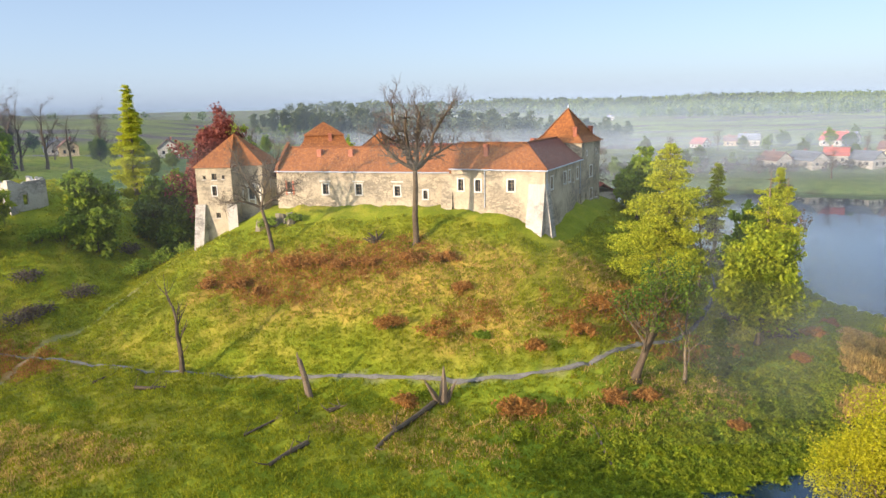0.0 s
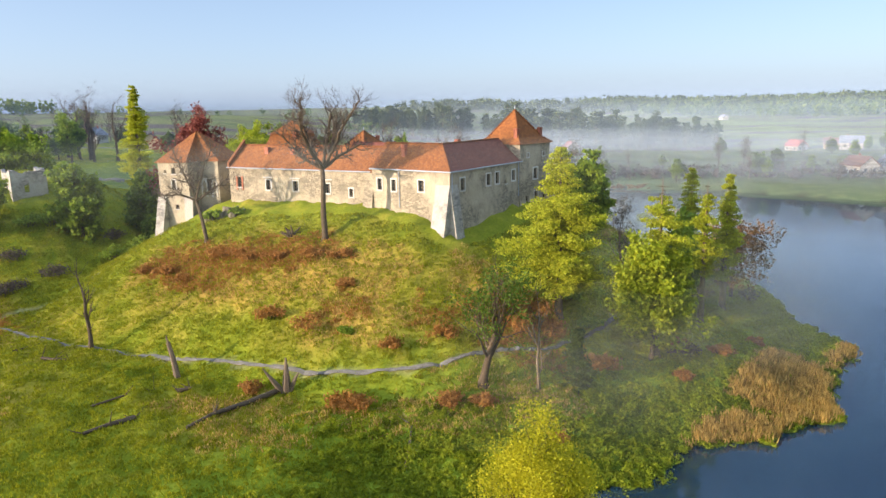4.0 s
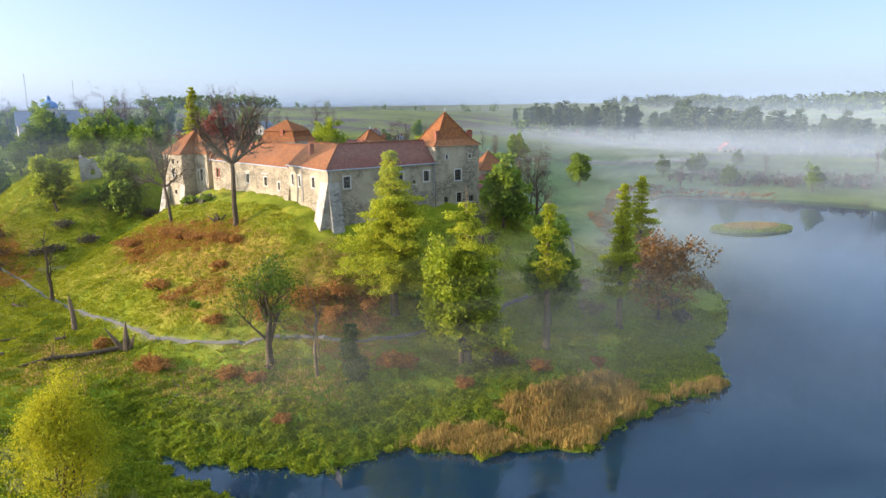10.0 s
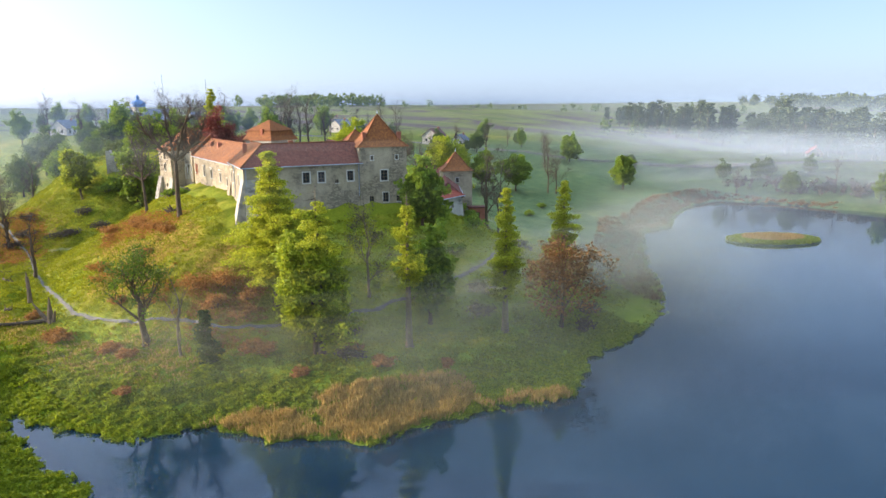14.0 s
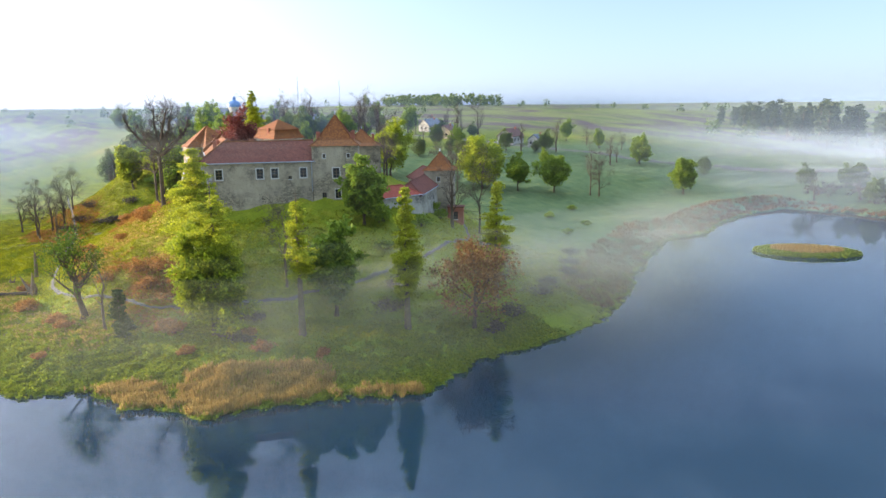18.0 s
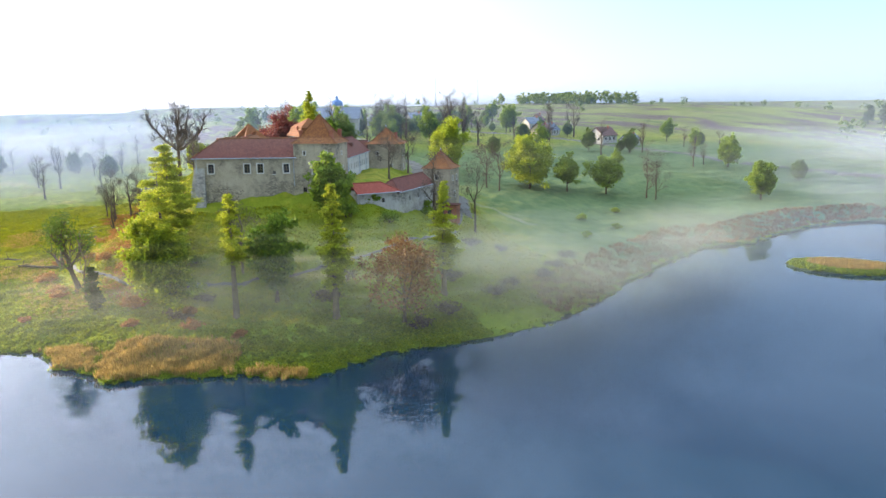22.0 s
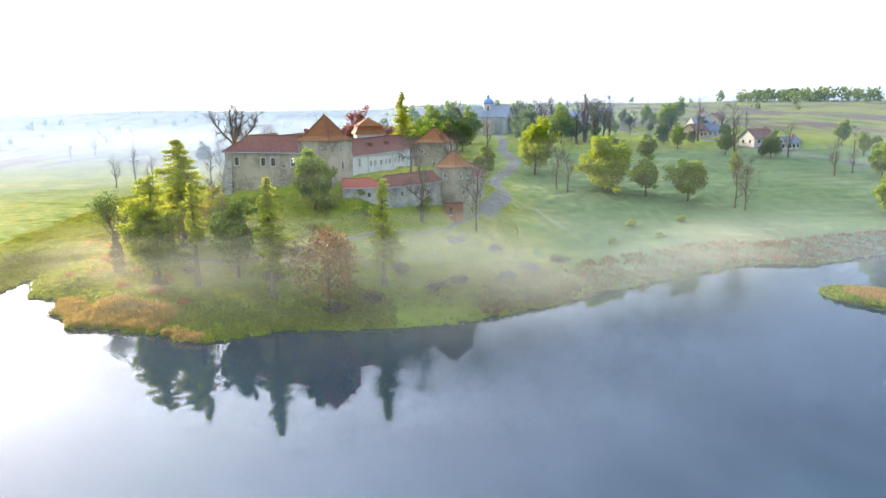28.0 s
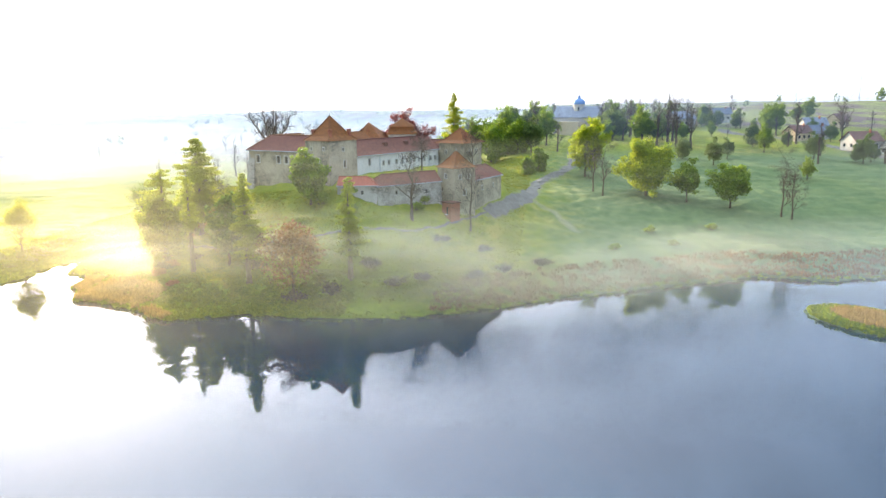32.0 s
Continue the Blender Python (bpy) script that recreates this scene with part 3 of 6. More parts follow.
def broad_tree(x, y, h, width, seed, label, leaf, bark=None, density=1.0, clump=0.42, fork=0.3, lean=(0, 0), limbs=6, kind="tree", bare=False, levels=2, flat=0.85, up=0.10, z=None, trunk_r=None, group="", fill=1.0, low=0.12):
    """Trunk, limbs and a crown of leaf clumps; or only twigs when bare."""
    rng = np.random.RandomState(seed)
    bark = bark or M_BARK
    root = tree_base(kind, label, x, y, z=z, group=group)
    r0 = trunk_r or max(0.12, h * 0.022)
    tb, lb, tips = Buf(), Buf(), []
    top = Vector((lean[0], lean[1], h * (0.62 if bare else 0.55)))
    pts = [Vector((0, 0, -0.3)), Vector((0, 0, 0.35))]
    for i in range(1, 6):
        q = i / 5
        pts.append(top * q + Vector((rng.normal(0, 0.02 * h * q), rng.normal(0, 0.02 * h * q), 0)))
    radii = [r0 * 1.7, r0 * 1.15] + [r0 * (1 - 0.55 * i / 5) for i in range(1, 6)]
    tb.tube(pts, radii, 8)
    part("trunk", tb, bark, root, smooth=True)
    for k in range(limbs):
        q = fork + (1 - fork) * (k + 0.5) / limbs
        i = min(6, 2 + int(q * 5))
        s = pts[i - 1].lerp(pts[i], rng.uniform())
        a = 2.4 * k + rng.uniform(-0.5, 0.5)
        reach = width * 0.5 * rng.uniform(0.75, 1.05) * (1.15 - 0.45 * q)
        rise = (h - s.z) * rng.uniform(0.35, 0.8) * (0.55 + 0.45 * q) * (0.8 if bare else 1)
        d = Vector((math.cos(a) * reach, math.sin(a) * reach, rise))
        grow(lb, rng, s, d.normalized(), d.length * 0.85, radii[i] * 0.6, levels, tips, 0.28, up, 3 if levels < 3 else 2)
    d = Vector((rng.normal(0, 0.1), rng.normal(0, 0.1), 1))
    grow(lb, rng, pts[-1], d.normalized(), (h - top.z) * 0.8, radii[-1] * 0.8, levels, tips, 0.25, up, 3 if levels < 3 else 2)
    part("branching", lb, bark if not bare or h > 12 else M_TWIG, root)
    if leaf:
        t = np.array([tuple(p) for p in tips])
        m = min(len(t), int(150 * density))
        pick = t[rng.choice(len(t), m, replace=False)]
        if fill:
            # lumps all over the crown's body
            k = int(150 * density * fill)
            q = rng.normal(size=(k, 3))
            q /= np.linalg.norm(q, axis=1)[:, None]
            q *= (0.35 + 0.6 * rng.uniform(0, 1, k) ** 0.5)[:, None]
            zc = h * (0.5 + 0.5 * low)
            narrow = 1 - 0.35 * np.maximum(q[:, 2], 0)
            lumps = np.stack([q[:, 0] * width * 0.46 * narrow + lean[0], q[:, 1] * width * 0.46 * narrow + lean[1], zc + q[:, 2] * (h - zc) * 0.93], 1)
            pick = np.concatenate([pick, lumps])
            m = len(pick)
        v, f = leaves(rng, pick, np.full(m, clump), int(15 * density) + 7, np.full(m, width * 0.075 + 0.35), flat)
        part("crown", fast_mesh("crown", v, f, leaf), leaf, root)
    return root


def spruce(x, y, h, width, seed, label, leaf=None, sparse=0.0, dead_top=0.0, bare_below=0.12, droop=0.35, kind="spruce_tree", z=None, bark=None, lean=(0, 0)):
    """A conifer: straight trunk, whorls of drooping boughs with needle sprays. sparse: share of boughs that are missing."""
    rng = np.random.RandomState(seed)
    leaf = leaf or M_SPRUCE
    root = tree_base(kind, label, x, y, z=z)
    r0 = 0.018 * h + 0.06
    tb, bb = Buf(), Buf()
    pts = [Vector((lean[0] * q, lean[1] * q, h * q - (0.3 if q == 0 else 0))) for q in (0, 0.03, 0.25, 0.5, 0.75, 1)]
    tb.tube(pts, [r0 * k for k in (1.7, 1.2, 0.9, 0.65, 0.38, 0.06)], 8)
    part("trunk", tb, bark or M_BARK_PALE, root, smooth=True)
    z0 = h * bare_below
    tiers = int((h - z0) / 0.48)
    spots, reach = [], []
    ph = rng.uniform(0, 6.28, 3)
    for i in range(tiers):
        q = (i + rng.uniform(-0.3, 0.3)) / tiers
        q = min(0.995, max(0.0, q))
        zz = z0 + (h - z0) * q
        shape = (1 - q ** 1.5) ** 0.8 * min(1, 0.5 + q * 2.0)
        for j in range(6):
            if rng.uniform() < sparse:
                continue
            a = rng.uniform(0, 6.283)
            uneven = 0.82 + 0.22 * math.sin(2 * a + ph[0] + 4 * q) + 0.2 * math.sin(9 * q + a + ph[1])
            ln = width * 0.5 * shape * uneven * rng.uniform(0.5, 1.25) + 0.3
            p = Vector((lean[0] * zz / h, lean[1] * zz / h, zz))
            d = Vector((math.cos(a), math.sin(a), 0.0))
            dead = q > 1 - dead_top or rng.uniform() < sparse * 0.35
            fall = droop * rng.uniform(0.5, 1.3)
            ends = [p, p + d * ln * 0.55 + Vector((0, 0, ln * (0.1 - fall * 0.6))), p + d * ln + Vector((0, 0, ln * (0.16 - fall * 0.75)))]
            bb.tube(ends, [0.055, 0.035, 0.012], 3)
            if dead:
                continue
            n = max(3, int(ln * 3.4))
            u = 0.12 + 0.88 * (np.arange(n) + rng.uniform(0.1, 0.9, n)) / n
            e = np.array([tuple(v) for v in ends])
            mid = np.where((u < 0.55)[:, None], e[0] + (e[1] - e[0]) * (u / 0.55)[:, None], e[1] + (e[2] - e[1]) * ((u - 0.55) / 0.45)[:, None])
            side = np.array((-d.y, d.x, 0.0))
            w = (0.15 + 0.42 * ln * np.minimum(u, 1.15 - u))[:, None]
            for m in (-1, 0, 1):
                spots.append(mid + side * m * w * rng.uniform(0.5, 1.1, (n, 1)) + rng.normal(0, 0.08, (n, 3)))
                reach.append(0.3 + 0.085 * ln * rng.uniform(0.5, 1.5, n))
    spots, reach = np.concatenate(spots), np.concatenate(reach)
    v, f = leaves(rng, spots, np.full(len(spots), 0.15), 9, reach, 0.6, 0.5)
    part("boughs", bb, M_BARK, root)
    part("needles", fast_mesh("needles", v, f, leaf), leaf, root)
    return root


def bush(x, y, w, h, seed, label, leaf, n=60, twigs=14, kind="bush", group="", size=0.22):
    """A low bush of many stems with leaf clumps."""
    rng = np.random.RandomState(seed)
    root = tree_base(kind, label, x, y, "bush", 0.05, group)
    sb = Buf()
    ends = []
    for i in range(twigs):
        a, q = rng.uniform(0, 6.283), rng.uniform(0.2, 1)
        e = Vector((math.cos(a) * w * 0.5 * q, math.sin(a) * w * 0.5 * q, h * rng.uniform(0.5, 1.0) * (1.1 - 0.5 * q)))
        b = Vector((e.x * 0.3, e.y * 0.3, 0))
        m = b.lerp(e, 0.5) + Vector((0, 0, h * 0.12))
        sb.tube([b, m, e], [0.035, 0.025, 0.008], 3)
        ends += [m, e, m.lerp(e, 0.5)]
    part("stems", sb, M_TWIG, root)
    c = np.array([tuple(p) for p in ends])
    v, f = leaves(rng, c, np.full(len(c), size), max(4, n // 6), np.full(len(c), 0.16 * w + 0.1), 0.6)
    v[:, 2] = np.maximum(v[:, 2], 0.0)
    part("foliage", fast_mesh("foliage", v, f, leaf), leaf, root)
    return root

# ================= castle =================
def v2(p, z=0.0):
    return Vector((p[0], p[1], z))


def wall_face(buf, a, b, z0, z1, holes, depth=0.45, batter=0.0, batter_from=99.0):
    """One wall face from a to b (outside to the right of a->b), with rectangular holes (along, sill, width, height) and their reveals."""
    a, b = Vector(a[:2]), Vector(b[:2])
    d = (b - a)
    ln = d.length
    d /= ln
    nrm = Vector((d.y, -d.x))

    def pt(s, z, back=0.0):
        q = a + d * s + nrm * (max(0.0, batter_from - z) * batter - back)
        return (q.x, q.y, z)

    cuts_s = {0.0, ln}
    cuts_z = {z0, z1}
    if z0 < batter_from < z1:
        cuts_z.add(batter_from)
    for s, sill, w, h in holes:
        cuts_s |= {s - w / 2, s + w / 2}
        cuts_z |= {sill, sill + h}
    cs, cz = sorted(cuts_s), sorted(cuts_z)
    for s0, s1 in zip(cs, cs[1:]):
        for q0, q1 in zip(cz, cz[1:]):
            ms, mz = (s0 + s1) / 2, (q0 + q1) / 2
            if any(abs(ms - s) < w / 2 and sill < mz < sill + h for s, sill, w, h in holes):
                continue
            buf.face(pt(s0, q0), pt(s1, q0), pt(s1, q1), pt(s0, q1))
    for s, sill, w, h in holes:
        l, r, lo, hi = s - w / 2, s + w / 2, sill, sill + h
        for p, q in (((l, lo), (r, lo)), ((r, lo), (r, hi)), ((r, hi), (l, hi)), ((l, hi), (l, lo))):
            buf.face(pt(*p), pt(*p, depth), pt(*q, depth), pt(*q))
    return d, nrm


def window(parent, a, b, s, sill, w, h, frame_mat=None, surround=0.18, depth=0.3, bars=(1, 2)):
    """A window in a wall's hole: stone surround, wooden bars and a dark pane."""
    a, b = Vector(a[:2]), Vector(b[:2])
    d = (b - a).normalized()
    nrm = Vector((d.y, -d.x))
    ax = ((d.x, d.y, 0), (nrm.x, nrm.y, 0))
    c = a + d * s

    def at(along, z, out):
        q = c + d * along + nrm * out
        return (q.x, q.y, z)

    fb = Buf()
    if surround:
        for sx in (-1, 1):
            fb.box(at(sx * (w / 2 + surround / 2), sill + h / 2, 0.0), (surround, 0.16, h + 2 * surround), ax)
        fb.box(at(0, sill + h + surround / 2, 0.003), (w, 0.16, surround), ax)
        fb.box(at(0, sill - surround / 2, 0.05), (w + 0.1, 0.26, surround), ax)
    else:
        fb.box(at(0, sill - 0.05, 0.03), (w + 0.2, 0.2, 0.1), ax)
    win = part("window", fb, frame_mat or M_TRIM, parent)
    pb = Buf()
    pb.box(at(0, sill + h / 2, -depth - 0.04), (w, 0.04, h), ax)
    part("pane", pb, M_GLASS, win)
    sb = Buf()
    for i in range(bars[0]):
        sb.box(at((i + 1) / (bars[0] + 1) * w - w / 2, sill + h / 2, -depth + 0.02), (0.07, 0.06, h), ax)
    for i in range(bars[1]):
        sb.box(at(0, sill + h * (i + 1) / (bars[1] + 1), -depth + 0.025), (w, 0.05, 0.06), ax)
    part("glazing_bars", sb, M_WOOD, win)
    return win


def roof_face(buf, pts, along):
    """A sloping roof face with coordinates in metres along the eaves and up the slope."""
    p = [Vector(q) for q in pts]
    u = Vector(along).normalized()
    n = (p[1] - p[0]).cross(p[2] - p[0]).normalized()
    w = n.cross(u)
    buf.face(*p, uv=[(q.dot(u), q.dot(w)) for q in p])


def ring(center, half_u, half_w, angle, z):
    """Four corners of a turned rectangle, counterclockwise."""
    a = radians(angle)
    u, w = Vector((math.cos(a), math.sin(a))), Vector((-math.sin(a), math.cos(a)))
    c = Vector(center[:2])
    return [v2(c + u * i * half_u + w * j * half_w, z) for i, j in ((-1, -1), (1, -1), (1, 1), (-1, 1))]


def pyramid_roof(parent, corners, apex, mat, eave=0.35, flare=0.25, label=""):
    """Pyramid with a slight flare at the eaves, hip tiles and a soffit."""
    c = sum((Vector(p) for p in corners), Vector()) / 4
    low, mid = [], []
    for p in corners:
        d = Vector(p) - c
        d.z = 0
        low.append(Vector(p) + d.normalized() * eave * 1.4 + Vector((0, 0, -0.1)))
        k = 0.78
        mid.append(Vector((c.x + d.x * k, c.y + d.y * k, p.z + (apex.z - p.z) * (1 - k) * (1 - flare))))
    rb = Buf()
    for i in range(4):
        j = (i + 1) % 4
        al = low[j] - low[i]
        roof_face(rb, (low[i], low[j], mid[j], mid[i]), al)
        roof_face(rb, (mid[i], mid[j], apex), al)
    rb.face(*reversed(low))
    roof = part("roof", rb, mat, parent, label, uv=True)
    hb = Buf()
    for i in range(4):
        hb.tube([low[i] + Vector((0, 0, 0.04)), mid[i] + Vector((0, 0, 0.05)), apex + Vector((0, 0, 0.05))], [0.11, 0.11, 0.1], 6)
    part("hip_tiles", hb, mat, roof)
    fb = Buf()
    fb.tube([apex, apex + Vector((0, 0, 0.35)), apex + Vector((0, 0, 0.8))], [0.08, 0.1, 0.02], 6)
    part("finial", fb, M_METAL, roof)
    return roof


def gable_roof(parent, a, b, width, z_eave, z_ridge, mat, hip_a=False, hip_b=False, eave=0.35, inward=None, label=""):
    """Roof over the strip that lies left of a->b (a, b on the outer eaves line)."""
    a, b = Vector(a[:2]), Vector(b[:2])
    d = (b - a).normalized()
    n = Vector((-d.y, d.x))
    hw = width / 2
    slope = (z_ridge - z_eave) / hw
    e = eave
    ze = z_eave - slope * e * 0.6
    ea, eb = (e if hip_a else 0.12), (e if hip_b else 0.12)
    A, B = v2(a - d * ea - n * e, ze), v2(b + d * eb - n * e, ze)
    C, D = v2(b + d * eb + n * (width + e), ze), v2(a - d * ea + n * (width + e), ze)
    R0 = v2(a + d * (hw if hip_a else -0.12) + n * hw, z_ridge)
    R1 = v2(b - d * (hw if hip_b else -0.12) + n * hw, z_ridge)
    rb = Buf()
    roof_face(rb, (A, B, R1, R0), B - A)
    roof_face(rb, (C, D, R0, R1), D - C)
    if hip_a:
        roof_face(rb, (D, A, R0), A - D)
    if hip_b:
        roof_face(rb, (B, C, R1), C - B)
    t = Vector((0, 0, -0.18))
    rb.face(A + t, R0 + t, R1 + t, B + t)
    rb.face(C + t, R1 + t, R0 + t, D + t)
    for p, q in ((A, B), (C, D)):
        rb.face(p + t, q + t, q, p)
    if not hip_a:
        rb.face(D, R0, R0 + t, D + t)
        rb.face(R0, A, A + t, R0 + t)
    else:
        rb.face(D + t, A + t, A, D)
    if not hip_b:
        rb.face(B, R1, R1 + t, B + t)
        rb.face(R1, C, C + t, R1 + t)
    else:
        rb.face(B + t, C + t, C, B)
    roof = part("roof", rb, mat, parent, label, uv=True)
    hb = Buf()
    hb.tube([R0 + Vector((0, 0, 0.03)), R1 + Vector((0, 0, 0.03))], [0.13, 0.13], 6)
    for flag, r, ps in ((hip_a, R0, (A, D)), (hip_b, R1, (B, C))):
        if flag:
            for p in ps:
                hb.tube([p, r], [0.12, 0.12], 6)
    part("ridge_tiles", hb, mat, roof)
    gb = Buf()
    gb.tube([A + Vector((0, 0, -0.1)) - v2(n) * 0.08, B + Vector((0, 0, -0.1)) - v2(n) * 0.08], [0.09, 0.09], 6)
    part("gutter", gb, M_METAL, roof)
    return roof


def chimney(parent, x, y, z0, z1, w=0.7, angle=0, mat=None):
    a = radians(angle)
    ax = ((math.cos(a), math.sin(a), 0), (-math.sin(a), math.cos(a), 0))
    cb = Buf()
    cb.box((x, y, (z0 + z1) / 2), (w, w, z1 - z0), ax)
    cb.box((x, y, z1 - 0.2), (w + 0.16, w + 0.16, 0.12), ax)
    cb.box((x, y, z1 + 0.06), (w + 0.1, w + 0.1, 0.12), ax)
    return part("chimney", cb, mat or M_BRICK, parent)


def block(name, label, outline, z0, z1, wins, mat=None, batter=0.0, batter_from=99.0, thick=0.9, extra_windows=True):
    """Walls over an outline (counterclockwise), one part a side; wins: side -> list of (along, sill, width, height[, surround])."""
    root = thing(name, label, "castle", (0, 0, 0), kind="")
    n = len(outline)
    for i in range(n):
        a, b = outline[i], outline[(i + 1) % n]
        holes = [w[:4] for w in wins.get(i, [])]
        wb = Buf()
        wall_face(wb, a, b, z0[i] if isinstance(z0, (list, tuple)) else z0, z1, holes, 0.45, batter, batter_from)
        # inner face gives the wall its thickness
        d = (Vector(b[:2]) - Vector(a[:2])).normalized()
        nn = Vector((-d.y, d.x)) * thick
        p, q = Vector(a[:2]) + nn + d * thick, Vector(b[:2]) + nn - d * thick
        zlow = min(z0) if isinstance(z0, (list, tuple)) else z0
        wb.face(v2(q, zlow), v2(p, zlow), v2(p, z1), v2(q, z1))
        wb.face(v2(a, z1), v2(b, z1), v2(q, z1), v2(p, z1))
        part("wall", wb, mat or M_STONE, root)
        for w in wins.get(i, []):
            window(root, a, b, *w[:4], surround=w[4] if len(w) > 4 else 0.18, bars=w[5] if len(w) > 5 else (1, 2))
    return root


# east block: an L with a hip over the south-east corner
E0 = Vector((14.0, 97.0))
EU, EV = Vector((0.907, -0.42)), Vector((0.42, 0.907))


def ep(u, w):
    return E0 + EU * u + EV * w


SOUTH_W = [(4.2, 22.9, 0.85, 1.7), (1.5, 22.95, 0.85, 1.7), (9.3, 23.1, 1.0, 1.6)]
east = block("castle_wing", "limewashed stone corner wing with red clay tile roof and small windows", [ep(-14.3, 0), ep(0, 0), ep(0, 19.6), ep(-8, 19.6), ep(-8, 8), ep(-14.3, 8)],
             15.0, 26.4, {0: SOUTH_W, 1: [(3.2, 23.2, 1.15, 1.75), (10.3, 23.2, 1.15, 1.75), (12.9, 23.2, 1.15, 1.75), (18.0, 23.2, 1.1, 1.7), (15.6, 22.9, 0.6, 0.6, 0)]}, batter=0.05, batter_from=22.0)
eb = Buf()
ER = 29.7
ov = 0.4
a0, a1, a2 = v2(ep(-14.5, -ov), 26.2), v2(ep(ov, -ov), 26.2), v2(ep(ov, 20.2), 26.2)
b0, b1, b2 = v2(ep(-14.5, 4), ER), v2(ep(-4, 4), ER), v2(ep(-4, 20.2), ER)
c0, c1, c2 = v2(ep(-14.5, 8 + ov), 26.2), v2(ep(-8 - ov, 8 + ov), 26.2), v2(ep(-8 - ov, 20.2), 26.2)
roof_face(eb, (a0, a1, b1, b0), a1 - a0)
roof_face(eb, (c1, c0, b0, b1), c0 - c1)
roof_face(eb, (c2, c1, b1, b2), c1 - c2)
t = Vector((0, 0, -0.2))
eb.face(a0, a0 + t, a1 + t, a1)
eb.face(a1, a1 + t, a2 + t, a2)
eb.face(a0, b0, b0 + t, a0 + t)
eb.face(b0, c0, c0 + t, b0 + t)
eb.face(a0 + t, c0 + t, c1 + t, c2 + t, a2 + t, a1 + t)
er = part("roof", eb, M_TILE, east, uv=True)
# east slope in darker maroon tiles: its shade and haze are in the colour
db = Buf()
roof_face(db, (a1, a2, b2, b1), a2 - a1)
part("roof_slope", db, M_TILE_DARK, er, "tiles in maroon, the slope's shade set in their colour", uv=True)
hb = Buf()
up = Vector((0, 0, 0.04))
hb.tube([b0 + up, b1 + up, b2 + up], [0.13] * 3, 6)
hb.tube([a1 + up, b1 + up], [0.13] * 2, 6)
part("ridge_tiles", hb, M_TILE, er)
gb = Buf()
gb.tube([a0 - up * 3, a1 - up * 3 + v2(EU) * 0.05, a2 - up * 3], [0.1] * 3, 6)
part("gutter", gb, M_METAL, er)
for s in (-9.0, -0.1, 19.0):
    p = ep(s, -0.14) if s < -1 else ep(0.14, s + 0.5)
    db = Buf()
    db.tube([v2(p, 26.1), v2(p, 20.5)], [0.06, 0.06], 6)
    part("downpipe", db, M_METAL, east)
# gable end over the lower south wing
gb = Buf()
gb.face(v2(ep(-14.3, 0), 26.3), v2(ep(-14.3, 4), 29.6), v2(ep(-14.3, 8), 26.3))
gb.face(v2(ep(-13.8, 8), 26.3), v2(ep(-13.8, 4), 29.6), v2(ep(-13.8, 0), 26.3))
part("gable", gb, M_STONE, east)
# sloping buttresses at the corner
for i, (pts, out) in enumerate((((ep(-2.4, -0.02), ep(0.02, -0.02)), -EV), ((ep(0.02, 0.02), ep(0.02, 2.0)), EU))):
    p, q = pts
    bb = Buf()
    o = v2(out) * (2.3 if i == 0 else 1.4)
    bot = [v2(p, 14.5) + o, v2(q, 14.5) + o, v2(q, 14.5), v2(p, 14.5)]
    o = v2(out) * 0.02
    top = [v2(p, 24.2) + o, v2(q, 24.2) + o, v2(q, 24.2), v2(p, 24.2)]
    bb.prism(bot, top)
    part("buttress", bb, M_RUBBLE, east)
chimney(east, *ep(-9.5, 2.0), 27.2, 29.5, 0.65, -25)
chimney(east, *ep(-4.6, 9.0), 29.0, 30.0, 0.7, -25)

# south wing
S0, S1 = Vector((-27.0, 112.2)), Vector((1.2, 103.5))
south = block("castle_wing", "long limewashed south wing with orange clay tile roof and framed windows", [S0, S1, S1 + Vector((2.3, 7.2)), S0 + Vector((2.3, 7.2))],
              19.0, 25.8, {0: [(8.6, 22.0, 1.0, 1.6), (14.3, 22.0, 1.0, 1.6), (20.7, 21.9, 0.95, 1.5), (25.2, 21.5, 0.7, 1.3), (2.3, 22.2, 0.9, 1.7, 0)]})
gable_roof(south, S0, S1 - Vector((0.5, -0.15)), 7.6, 25.8, 29.1, M_TILE)
for s in (6.5, 12.0):
    p = S0 + (S1 - S0).normalized() * s + Vector((0.9, 2.3))
    chimney(south, p.x, p.y, 26.8, 28.7, 0.7, -17)
# stepped parapet between the two roofs
pb = Buf()
d = (S1 - S0).normalized()
n = Vector((-d.y, d.x))
q = S1 - d * 0.35
pb.prism([v2(q - n * 0.5, 25.4), v2(q + d * 0.45 - n * 0.5, 25.4), v2(q + d * 0.45 + n * 4, 25.4), v2(q + n * 4, 25.4)],
         [v2(q - n * 0.5, 26.1), v2(q + d * 0.45 - n * 0.5, 26.1), v2(q + d * 0.45 + n * 4, 29.7), v2(q + n * 4, 29.7)])
part("parapet", pb, M_TILE, south)
bb = Buf()
bb.prism([v2(S1 - d * 1.6 - n * 1.4, 18.5), v2(S1 + d * 0.1 - n * 1.4, 18.5), v2(S1 + d * 0.1, 18.5), v2(S1 - d * 1.6, 18.5)],
         [v2(S1 - d * 1.6 - n * 0.05, 25.3), v2(S1 + d * 0.1 - n * 0.05, 25.3), v2(S1 + d * 0.1, 25.3), v2(S1 - d * 1.6, 25.3)])
part("buttress", bb, M_STONE, south)

